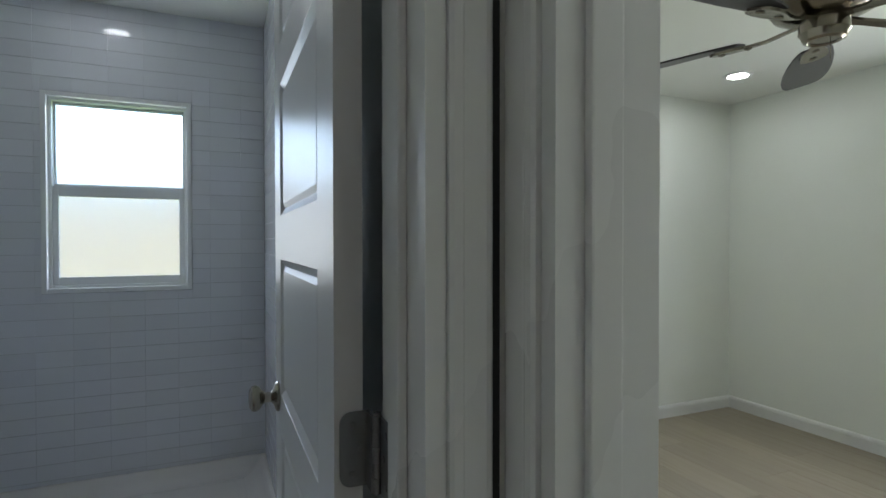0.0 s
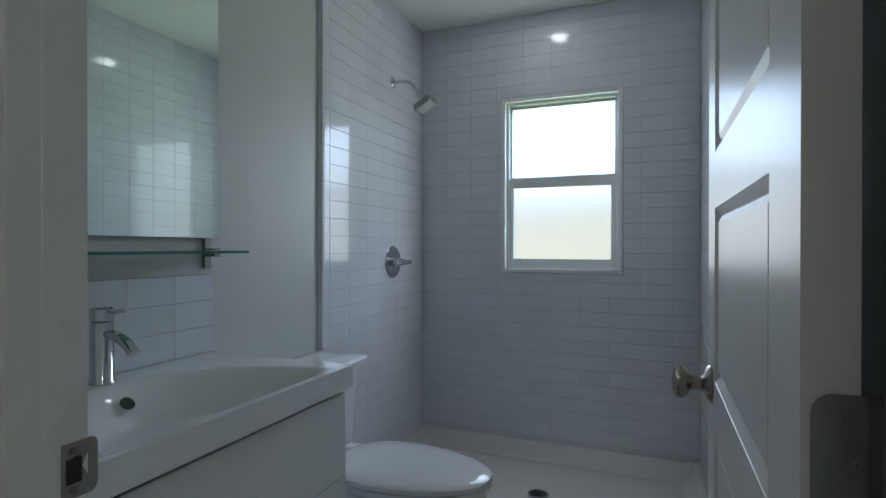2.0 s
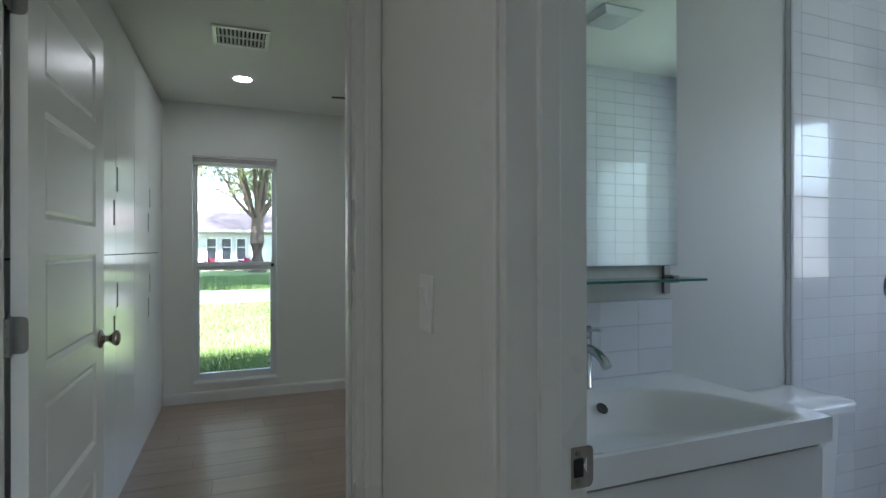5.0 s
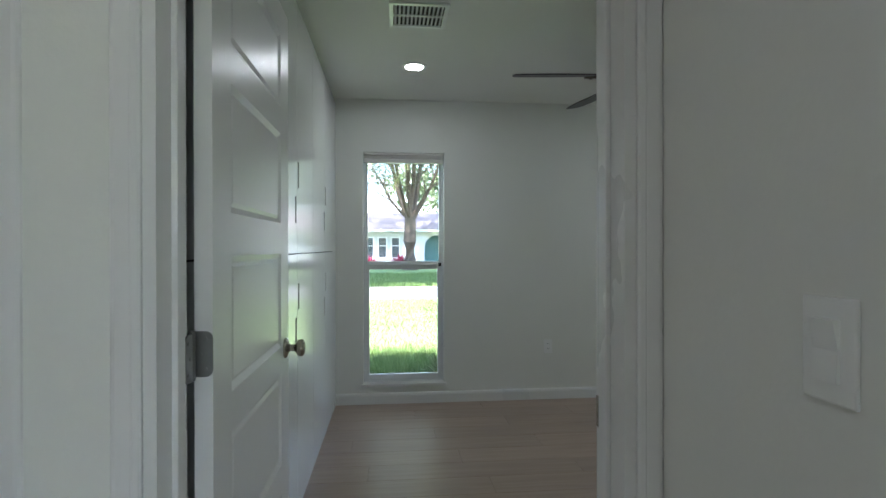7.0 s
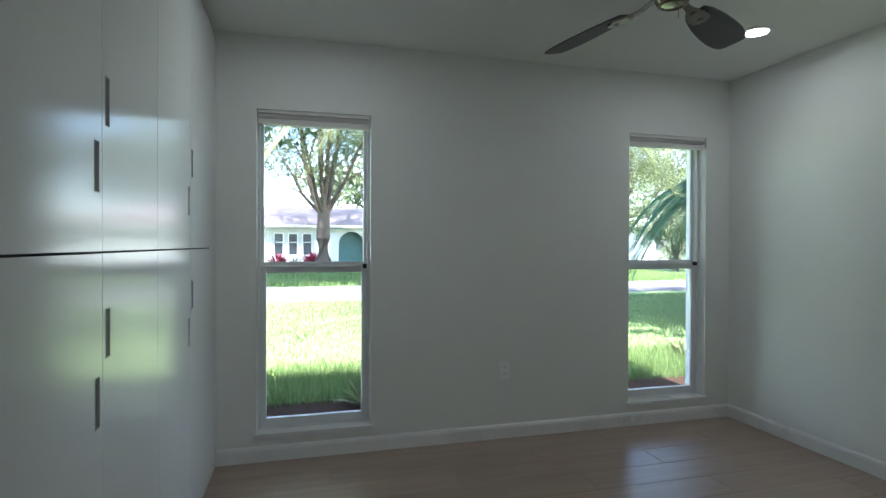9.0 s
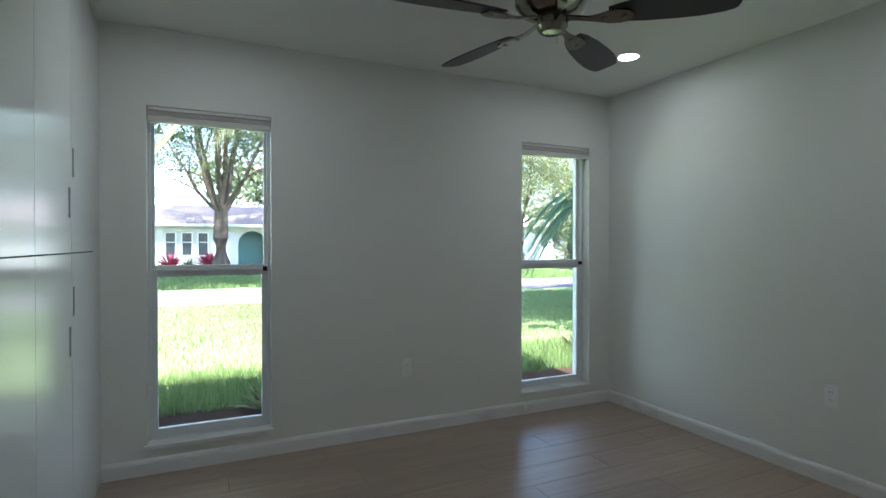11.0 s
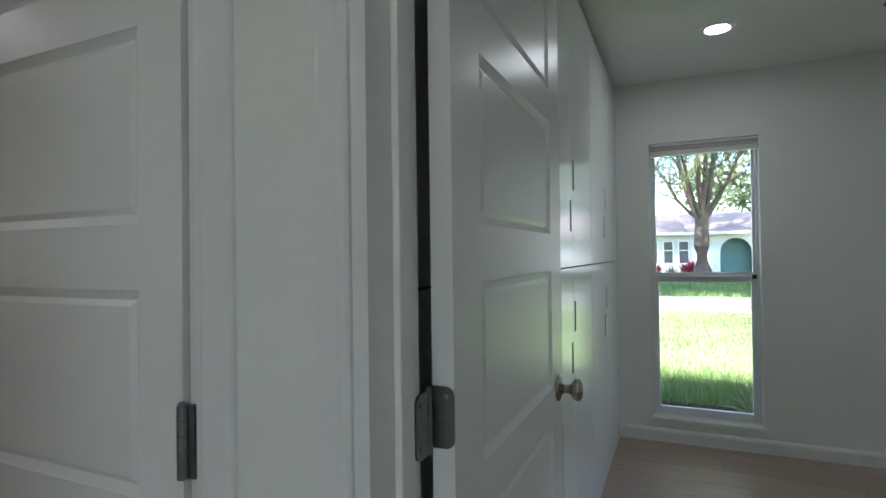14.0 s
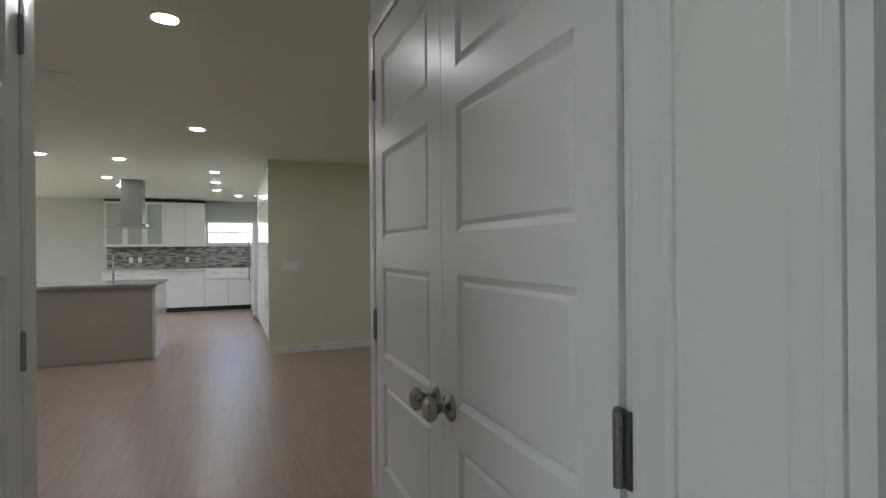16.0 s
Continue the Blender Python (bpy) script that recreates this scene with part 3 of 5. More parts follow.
# ---------------------------------------------------------------- windows
def bedroom_window(name, y0, y1):
    z0, z1 = WZ
    w = thing(name, "tall white single-hung window with its blind drawn up, lawn beyond", "window", kind="structure")
    fo, fi = XWIN - 0.155, XWIN - 0.075
    t = 0.016
    for row in ((fo, y0, z0, fi, y0 + t, z1), (fo, y1 - t, z0, fi, y1, z1), (fo, y0 + t, z1 - t, fi, y1 - t, z1), (fo, y0 + t, z0, fi, y1 - t, z0 + 0.02)):
        part("window_frame", boxes(row, bevel=0.002), WINFRAME, w)
    mz = 1.095
    # upper sash stands further out, lower sash further in
    for s0, s1, x0, x1, st, bot, top in ((mz - 0.008, z1 - t, fo + 0.012, fo + 0.040, 0.017, 0.052, 0.03), (z0 + 0.02, mz + 0.024, fi - 0.042, fi - 0.008, 0.031, 0.050, 0.044)):
        a, b = y0 + t, y1 - t
        sash = part("sash", boxes((x0, a, s0, x1, a + st, s1), bevel=0.003), WINFRAME, w)
        part("stile", boxes((x0, b - st, s0, x1, b, s1), bevel=0.003), WINFRAME, sash)
        part("rail", boxes((x0, a + st, s0, x1, b - st, s0 + bot), bevel=0.003), WINFRAME, sash)
        part("rail", boxes((x0, a + st, s1 - top, x1, b - st, s1), bevel=0.003), WINFRAME, sash)
        g = part("pane", boxes(((x0 + x1) / 2 - 0.002, a + st - 0.005, s0 + bot - 0.005, (x0 + x1) / 2 + 0.002, b - st + 0.005, s1 - top + 0.005)), GLASS, sash)
        g.visible_shadow = False
    part("lift_lip", boxes((fi - 0.01, y0 + 0.06, mz + 0.012, fi + 0.006, y1 - 0.06, mz + 0.018)), WINFRAME, w)
    part("sash_lock", boxes((fi - 0.03, (y0 + y1) / 2 - 0.03, mz + 0.024, fi - 0.008, (y0 + y1) / 2 + 0.03, mz + 0.036), bevel=0.003), WINFRAME, w)
    part("tilt_latch", boxes((fi - 0.012, y1 - t - 0.026, mz + 0.004, fi + 0.014, y1 - t - 0.002, mz + 0.032), bevel=0.002), BLACK, w, "small black latch")
    part("window_sill", boxes((XWIN - 0.078, y0 + 0.002, z0 - 0.004, XWIN + 0.002, y1 - 0.002, z0 + 0.014), (XWIN + 0.001, y0 - 0.016, z0 - 0.012, XWIN + 0.016, y1 + 0.016, z0 + 0.014), bevel=0.003), TRIM, w)
    b = thing("roller_blind", "white blind drawn fully up under the window head", "blind", "window blinds")
    part("headrail", boxes((XWIN - 0.06, y0 + 0.006, z1 - 0.022, XWIN - 0.005, y1 - 0.006, z1 - 0.003), bevel=0.002), BLIND, b)
    for k in range(5):
        part("slat", boxes((XWIN - 0.056, y0 + 0.01, z1 - 0.029 - 0.0045 * k, XWIN - 0.009, y1 - 0.01, z1 - 0.0262 - 0.0045 * k)), BLIND, b)
    part("bottom_rail", boxes((XWIN - 0.058, y0 + 0.008, z1 - 0.082, XWIN - 0.007, y1 - 0.008, z1 - 0.051), bevel=0.003), BLIND, b)


bedroom_window("window_1", *W1)
bedroom_window("window_2", *W2)


def wide_window(name, axis, face, out, a0, a1, z0, z1, glass, label, t=0.03, upper=(0.018, 0.036, 0.03), lower=(0.03, 0.036, 0.03), overlap=0.02):
    """A two-sash window in a wall; face is the frame's inner face, out the way outdoors; each sash has its stile, bottom and top rail."""
    w = thing(name, label, "window", kind="structure")
    def bx(p0, d0, q0, p1, d1, q1):
        d0, d1 = face + out * d0, face + out * d1
        return (p0, d0, q0, p1, d1, q1) if axis == "x" else (d0, p0, q0, d1, p1, q1)
    for row in ((a0, 0, z0, a0 + t, 0.07, z1), (a1 - t, 0, z0, a1, 0.07, z1), (a0 + t, 0, z1 - t, a1 - t, 0.07, z1), (a0 + t, 0, z0, a1 - t, 0.07, z0 + t)):
        part("window_frame", boxes(bx(*row), bevel=0.002), WINFRAME, w)
    mz = z0 + (z1 - z0) * 0.53
    for s0, s1, d0, d1, (st, rb, rt) in ((mz - 0.02, z1 - t, 0.04, 0.062, upper), (z0 + t, mz + overlap, 0.008, 0.036, lower)):
        a, b = a0 + t, a1 - t
        sash = part("sash", boxes(bx(a, d0, s0, a + st, d1, s1), bevel=0.002), WINFRAME, w)
        part("stile", boxes(bx(b - st, d0, s0, b, d1, s1), bevel=0.002), WINFRAME, sash)
        part("rail", boxes(bx(a + st, d0, s0, b - st, d1, s0 + rb), bevel=0.002), WINFRAME, sash)
        part("rail", boxes(bx(a + st, d0, s1 - rt, b - st, d1, s1), bevel=0.002), WINFRAME, sash)
        g = part("pane", boxes(bx(a + st, (d0 + d1) / 2 - 0.002, s0 + rb, b - st, (d0 + d1) / 2 + 0.002, s1 - rt)), glass, sash)
        g.visible_shadow = False
    return w


bwin = wide_window("window_3", "x", NORTH + 0.025, 1, BWX[0] + 0.02, BWX[1] - 0.02, BWZ[0] + 0.02, BWZ[1] - 0.02, FROST, "white single-hung bathroom window with frosted panes",
                   0.014, (0.008, 0.040, 0.012), (0.024, 0.038, 0.050), 0.008)
for row in ((BWX[0] - 0.003, 3.238, BWZ[0] - 0.003, BWX[0] + 0.02, 3.30, BWZ[1] + 0.003), (BWX[1] - 0.02, 3.238, BWZ[0] - 0.003, BWX[1] + 0.003, 3.30, BWZ[1] + 0.003),
            (BWX[0] + 0.02, 3.238, BWZ[1] - 0.02, BWX[1] - 0.02, 3.30, BWZ[1] + 0.003), (BWX[0] + 0.02, 3.238, BWZ[0] - 0.003, BWX[1] - 0.02, 3.30, BWZ[0] + 0.02)):
    part("surround", boxes(row, bevel=0.003), WINFRAME, bwin)
wide_window("window_4", "x", -13.06, -1, -2.28, -1.233, 1.43, 2.0, GLASS, "wide white kitchen window above the sink")
wide_window("window_5", "x", -13.06, -1, 2.0, 2.9, 0.9, 2.0, GLASS, "white window in the far kitchen wall")
# added out of view as a light source for the second bedroom
wide_window("window_6", "y", X2 + 0.06, 1, 0.8, 1.75, 0.5, 2.1, GLASS, "white window added out of view to light the second bedroom")
# unseen glazing, added to let daylight into living room and kitchen
wide_window("window_7", "y", 5.03, 1, -10.5, -8.3, 0.02, 2.1, GLASS, "wide glazed opening added out of view to light the living room")

# daylight in the openings
window_light("daylight_1", pose(XWIN - 0.19, (W1[0] + W1[1]) / 2, 1.1, 90, 0, -90), 0.55, 1.7, 0.12, (0.93, 0.99, 1.0))
window_light("daylight_2", pose(XWIN - 0.19, (W2[0] + W2[1]) / 2, 1.1, 90, 0, -90), 0.55, 1.7, 0.12, (0.93, 0.99, 1.0))
window_light("daylight_3", pose(-1.434, NORTH + 0.022, 1.51, 90, 0, 180), 0.56, 0.86, 0.55, (0.90, 0.95, 1.0))
window_light("daylight_4", pose(-1.75, -13.25, 1.7, 90, 0, 0), 0.9, 0.5, 0)
# lamp behind the added window, brightens second bedroom and hall
window_light("daylight_6", pose(X2 + 0.24, 1.275, 1.3, 90, 0, 90), 0.85, 1.5, 2.7, (0.94, 0.97, 1.0))
window_light("daylight_7", pose(5.15, -9.4, 1.05, 90, 0, 90), 2.0, 2.0, 0)


# ---------------------------------------------------------------- lamps and ceiling fittings
def downlight(x, y, lit=LIT, r=0.058, z=CH):
    d = thing("recessed_light", "round white recessed ceiling light, switched on", "ceiling light", "recessed ceiling lights", (x, y, z))
    part("trim_ring", lathe([(r, 0.0), (r + 0.028, 0.0), (r + 0.027, -0.004), (r + 0.004, -0.009), (r, -0.006)], seg=28), PLASTIC, d, "white trim ring", True)
    bm = bmesh.new()
    bm.faces.new([bm.verts.new((r * math.cos(-i * math.tau / 24), r * math.sin(-i * math.tau / 24), -0.0072)) for i in range(24)])
    part("lens", bm, lit, d, "glowing frosted lens")


for x, y in ((-4.806, 0.342), (-4.824, 2.665), (-3.1, 2.665), (-1.489, -2.82), (-1.491, -5.327), (0.275, -7.277), (-0.509, -7.365), (-0.016, -9.278),
             (-0.024, -10.338), (-1.561, -8.179), (-1.536, -9.385), (-1.524, -10.596), (-1.913, -11.569), (-4.6, -2.9), (-4.6, -5.3), (1.6, -2.9), (1.6, -5.3)):
    downlight(x, y, LIT_LIVING if y < -2 else LIT)
# second bedroom: one known light, the rest added unseen to brighten the room
for x, y in ((2.03, 2.535), (0.3, 2.535), (0.3, -0.3), (2.03, -0.3)):
    downlight(x, y, LIT_DIM, z=CH2)
downlight(-1.5, -0.1, LIT_HALL)
downlight(-1.503, 2.875, LIT_BATH)


def vent(x0, y0, x1, y1, label, slats=12, along="y"):
    v = thing("ceiling_vent", label, "air vent", "", ((x0 + x1) / 2, (y0 + y1) / 2, CH))
    w, h = (x1 - x0) / 2, (y1 - y0) / 2
    f = 0.022
    for row in ((-w, -h, -0.012, -w + f, h, -0.001), (w - f, -h, -0.012, w, h, -0.001), (-w + f, -h, -0.012, w - f, -h + f, -0.001), (-w + f, h - f, -0.012, w - f, h, -0.001)):
        part("frame", boxes(row, bevel=0.002), PLASTIC, v)
    part("backing", boxes((-w + f, -h + f, -0.003, w - f, h - f, -0.001)), DARK, v, "dark duct opening")
    part("divider", boxes((-0.004, -h + f, -0.011, 0.004, h - f, -0.003)), PLASTIC, v)
    for i in range(slats):
        c = -h + f + (i + 0.5) * 2 * (h - f) / slats
        bm = boxes((-w + f, -0.0065, -0.0008, w - f, 0.0065, 0.0008))
        bmesh.ops.transform(bm, matrix=pose(0, c, -0.007, 40, 0, 0), verts=bm.verts)
        part("slat", bm, PLASTIC, v)


vent(-4.185, 0.18, -3.905, 0.478, "white metal ceiling air vent with angled slats")
vent(-0.83, -4.13, -0.45, -3.93, "white ceiling air vent in the living room", 6)
vent(-1.75, -9.95, -1.4, -9.78, "white ceiling air vent in the kitchen", 6)
v = thing("exhaust_fan", "square white bathroom exhaust fan grille", "exhaust fan", "", (-1.38, 2.085, CH))
part("cover", lathe([(0.0, -0.001), (0.165, -0.001), (0.165, -0.006), (0.12, -0.03), (0, -0.03)], pose(0, 0, 0, 0, 0, 45), 4), PLASTIC, v)
part("grille", boxes(*[(-0.075, -0.075 + i * 0.0165, -0.034, 0.075, -0.066 + i * 0.0165, -0.03) for i in range(10)]), PLASTIC, v)


def ceiling_fan(x, y, first, top=CH, drop=0.0):
    f = thing("ceiling_fan", "five-blade ceiling fan with dark blades and brushed nickel motor", "ceiling fan", "ceiling fans", (x, y, top))
    part("canopy", lathe([(0, 0), (0.07, 0), (0.068, -0.03), (0.045, -0.05), (0.02, -0.055), (0, -0.055)]), FANMETAL, f, "", True)
    low = pose(0, 0, -drop)
    part("downrod", lathe([(0.013, -0.05), (0.013, -0.09 - drop)], seg=14), FANMETAL, f, "", True)
    part("motor", lathe([(0, -0.07), (0.05, -0.072), (0.115, -0.085), (0.148, -0.105), (0.155, -0.120), (0.156, -0.172), (0.150, -0.182), (0.143, -0.186), (0.132, -0.206), (0.10, -0.222), (0.07, -0.226), (0, -0.226)], low, 36), FANMETAL, f, "brushed nickel motor housing", True)
    part("switch_housing", lathe([(0, -0.222), (0.056, -0.222), (0.056, -0.230), (0.064, -0.236), (0.066, -0.268), (0.060, -0.276), (0.055, -0.290), (0.044, -0.295), (0.040, -0.290), (0, -0.292)], low, 28), FANMETAL, f, "", True)
    part("pull_chain", tube([(0.03, 0, -0.288 - drop), (0.031, 0, -0.32 - drop), (0.031, 0, -0.352 - drop)], 0.0012, 6), FANMETAL, f)
    half = [(0.0, 0.040), (0.05, 0.056), (0.14, 0.070), (0.26, 0.079), (0.36, 0.080), (0.43, 0.072), (0.470, 0.060), (0.481, 0.050), (0.487, 0.025)]
    outline = [(u, -v) for u, v in half] + half[::-1]
    arm_half = [(0.05, 0.016), (0.10, 0.012), (0.15, 0.013), (0.19, 0.022), (0.225, 0.036), (0.265, 0.042), (0.300, 0.036), (0.318, 0.016)]
    arm_line = [(u, -v) for u, v in arm_half] + arm_half[::-1]
    for i in range(5):
        hub = low @ pose(0, 0, -0.250, 0, 0, first + i * 72)
        bm = prism(bmesh.new(), outline, lambda u, v, h: hub @ pose(0.225, 0, 0.008, -13, 0, 0) @ Vector((u, v, h)), -0.003, 0.003)
        bl = part("blade", bm, BLADE, f, "dark espresso fan blade")
        arm = bmesh.new()
        prism(arm, arm_line, lambda u, v, h: hub @ pose(0, 0, -0.006, -13, 0, 0) @ Vector((u, v, h + 0.022 * math.exp(-((u - 0.05) / 0.07) ** 2))), -0.0045, 0.0045)
        for u in (0.205, 0.285):
            lathe([(0, 0), (0.012, 0), (0.011, -0.004), (0, -0.007)], hub @ pose(0, 0, -0.006, -13, 0, 0) @ pose(u, 0, -0.004), 12, arm)
        part("blade_arm", arm, FANMETAL, bl, "nickel blade arm", True)


FX, FY = -4.13, 1.565
ceiling_fan(FX, FY, 264)
ceiling_fan(0.66, 1.205, 37, CH2, 0.165)


# ---------------------------------------------------------------- bedroom
YC = -0.25


def holed(a, b, z0, z1, h0, h1, k0, k1, y0, y1):
    """A slab from a to b and z0 to z1 with one slot cut through it."""
    bm = bmesh.new()
    rect = lambda p, q, r, s, y: [bm.verts.new(v) for v in ((p, y, r), (q, y, r), (q, y, s), (p, y, s))]
    of, hf, ob, hb = rect(a, b, z0, z1, y1), rect(h0, h1, k0, k1, y1), rect(a, b, z0, z1, y0), rect(h0, h1, k0, k1, y0)
    for i in range(4):
        j = (i + 1) % 4
        for q in ((of[i], of[j], hf[j], hf[i]), (ob[i], ob[j], hb[j], hb[i]), (of[i], of[j], ob[j], ob[i]), (hf[i], hf[j], hb[j], hb[i])):
            bm.faces.new(q)
    bmesh.ops.recalc_face_normals(bm, faces=bm.faces)
    return bm


def wardrobe(x0, x1):
    """A tall unit of two pairs of doors, one above the other, with cut slot pulls beside the middle joint."""
    w = thing("wardrobe", "glossy white built-in wardrobe with four doors and slot pulls", "wardrobe", "built-in wardrobes")
    part("body", boxes((x0 + 0.001, -0.855, 0.0, x1 - 0.001, YC - 0.022, 2.405)), LACQUER, w)
    part("plinth", boxes((x0 + 0.002, YC - 0.02, 0.0, x1 - 0.002, YC - 0.004, 0.07)), LACQUER, w)
    part("shadow_gap", boxes((x0 + 0.002, YC - 0.0215, 1.2185, x1 - 0.002, YC - 0.012, 1.2285)), DARK, w, "dark gap between upper and lower doors")
    part("seam", boxes((x0 - 0.001, YC - 0.0212, 0.073, x0 + 0.004, YC - 0.0085, 2.404)), DARK, w, "dark joint beside the next unit")
    mid = (x0 + x1) / 2
    for a, b, side in ((x0, mid, 1), (mid, x1, -1)):
        for z0, z1, zc in ((0.073, 1.2212, 1.023 if side > 0 else 0.866), (1.2268, 2.405, 1.598 if side > 0 else 1.428)):
            hx0 = (mid - 0.050) if side > 0 else (mid + 0.020)
            hx1 = hx0 + 0.030
            a1, b1, h0, h1 = a + (0.0026 if a == x0 else 0.0015), b - (0.0012 if b == x1 else 0.0015), zc - 0.062, zc + 0.062
            y0, y1 = YC - 0.018, YC
            d = part("door", holed(a1, b1, z0, z1, hx0, hx1, h0, h1, y0, y1), LACQUER, w)
            part("handle", boxes((hx0, y0 - 0.003, h0, hx1, y0 + 0.002, h1), (hx0, y0, h0, hx0 + 0.002, y1 + 0.001, h1), (hx1 - 0.002, y0, h0, hx1, y1 + 0.001, h1),
                                 (hx0, y0, h1 - 0.002, hx1, y1 + 0.001, h1), (hx0, y0, h0, hx1, y1 + 0.001, h0 + 0.002)), RECESS, d, "dark metal slot pull")


for x0, x1 in ((-5.44, -4.385), (-4.385, -3.38), (-3.38, -2.43)):
    wardrobe(x0, x1)
solid("wardrobe_filler", boxes((XWIN + 0.001, -0.855, 0.0, -5.441, YC - 0.002, 2.405)), LACQUER, "white filler panel between wardrobe and wall", "filler panel")


def outlet(m, label="white duplex electrical outlet on the wall", name="outlet"):
    o = thing(name, label, "outlet", "wall outlets")
    o.matrix_world = m
    part("plate", boxes((-0.035, -0.005, -0.057, 0.035, 0.0, 0.057), bevel=0.003), PLASTIC, o)
    for z in (-0.021, 0.021):
        s = part("socket", lathe([(0, 0), (0.0165, 0), (0.0165, 0.0022), (0, 0.0022)], pose(0, -0.005, z, 90, 0, 0), 16), PLASTIC, o)
        part("slot", boxes((-0.0075, -0.0078, z - 0.003, -0.0055, -0.0070, z + 0.006), (0.0055, -0.0078, z - 0.003, 0.0075, -0.0070, z + 0.006)), BLACK, s)
    return o


outlet(pose(XWIN, 1.478, 0.435, 0, 0, 90))
outlet(pose(-3.95, 3.225, 0.465, 0, 0, 0))
bs = thing("cable_plate", "small white cable stub on the baseboard", "cable plate")
part("plate", boxes((XWIN + 0.014, 2.40, 0.03, XWIN + 0.02, 2.425, 0.075), bevel=0.002), PLASTIC, bs)

# ---------------------------------------------------------------- hall
sw = thing("light_switch", "white rocker light switch on the hall wall", "light switch")
sw.matrix_world = pose(-1.898, YH, 1.14)
part("plate", boxes((-0.036, -0.006, -0.058, 0.036, 0.0, 0.058), bevel=0.003), PLASTIC, sw)
bm = bmesh.new()
prism(bm, [(-0.034, 0.0), (-0.034, -0.005), (0.0, -0.003), (0.034, -0.009), (0.034, 0.0)], lambda u, v, a: Vector((a, v - 0.006, u)), -0.0165, 0.0165)
part("rocker", bm, PLASTIC, sw)

# ---------------------------------------------------------------- bathroom
van = thing("vanity_cabinet", "glossy white wall-hung vanity cabinet with a dark shadow gap", "vanity")
VY0, VY1, VX = 0.868, 1.668, -1.765
part("body", boxes((XH + 0.002, VY0 + 0.01, 0.28, VX - 0.02, VY1 - 0.01, 0.70), (XH + 0.002, VY0 + 0.01, 0.70, VX - 0.02, VY0 + 0.026, 0.765), (XH + 0.002, VY1 - 0.026, 0.70, VX - 0.02, VY1 - 0.01, 0.765)), LACQUER, van)
part("gap", boxes((VX - 0.018, VY0 + 0.012, 0.74, VX - 0.012, VY1 - 0.012, 0.7768), (XH + 0.01, VY1 - 0.02, 0.7655, VX - 0.018, VY1 - 0.014, 0.7768)), DARK, van, "dark gap under the basin")
part("drawer_front", boxes((VX - 0.019, VY0 + 0.004, 0.53, VX, VY1 - 0.004, 0.762), bevel=0.002), LACQUER, van)
part("drawer_front", boxes((VX - 0.019, VY0 + 0.004, 0.282, VX, VY1 - 0.004, 0.526), bevel=0.002), LACQUER, van)


def basin():
    """A ceramic top whose upper face sinks into a wide oval trough."""
    bm = bmesh.new()
    x0, x1, y0, y1, zt, zb = XH + 0.003, -1.745, VY0, VY1, 0.838, 0.777
    nx, ny = 44, 60
    def sink(x, y):
        u, v = (x + 1.80) / 0.368, (y - 1.268) / 0.335
        k = min(1.0, max(0.0, 1 - math.sqrt(u * u + v * v)) / 0.30)
        f = min(1.0, max(0.0, -1.764 - x) / 0.055)
        return 0.098 * (k * k * (3 - 2 * k)) * (f * f * (3 - 2 * f))
    grid = []
    for i in range(nx + 1):
        row = []
        for j in range(ny + 1):
            x, y = x0 + (x1 - x0) * i / nx, y0 + (y1 - y0) * j / ny
            row.append(bm.verts.new((x, y, zt - sink(x, y))))
        grid.append(row)
    for i in range(nx):
        for j in range(ny):
            bm.faces.new([grid[i][j], grid[i + 1][j], grid[i + 1][j + 1], grid[i][j + 1]])
    rim = [grid[i][0] for i in range(nx + 1)] + [grid[nx][j] for j in range(1, ny + 1)] + [grid[i][ny] for i in range(nx - 1, -1, -1)] + [grid[0][j] for j in range(ny - 1, 0, -1)]
    low = [bm.verts.new((v.co.x, v.co.y, zb)) for v in rim]
    n = len(rim)
    for i in range(n):
        bm.faces.new([rim[i], low[i], low[(i + 1) % n], rim[(i + 1) % n]])
    bmesh.ops.recalc_face_normals(bm, faces=bm.faces)
    return bm


ba = thing("basin", "white ceramic basin with a wide shallow trough on the vanity", "sink")
part("bowl", basin(), CERAMIC, ba, "", True)
part("overflow", lathe([(0, 0), (0.015, 0), (0.017, 0.001), (0.017, 0.003), (0.012, 0.003), (0, 0.001)], pose(-2.108, 1.265, 0.799, 0, 44, 0), 20), BLACK, ba, "dark overflow hole")
part("drain", lathe([(0, 0), (0.022, 0), (0.022, 0.004), (0.016, 0.006), (0, 0.006)], pose(-1.93, 1.268, 0.740), 20), CHROME, ba, "chrome drain plug", True)
fa = thing("faucet", "chrome single-lever basin faucet", "faucet", "", (-2.198, 1.268, 0.838))
part("body", lathe([(0, 0), (0.028, 0), (0.028, 0.005), (0.0255, 0.008), (0.0255, 0.148), (0.022, 0.151), (0, 0.151)]), CHROME, fa, "", True)
part("spout", tube([(0.01, 0, 0.120), (0.04, 0.0, 0.119), (0.07, 0, 0.111), (0.095, 0, 0.096), (0.110, 0, 0.081)], 0.0125, 14, r_end=0.0145), CHROME, fa, "", True)
part("lever_cap", lathe([(0, 0.153), (0.0255, 0.153), (0.0255, 0.18), (0.022, 0.184), (0, 0.184)]), CHROME, fa, "", True)
part("lever", tube([(0.015, 0, 0.170), (0.05, 0.0, 0.176), (0.084, 0.0, 0.18)], 0.005, 10), CHROME, fa, "", True)
sp = thing("backsplash", "white tiled backsplash behind the basin", "backsplash")
part("grout", boxes((XH + 0.0005, VY0, 0.838, XH + 0.004, VY1, 1.083)), GROUT, sp)

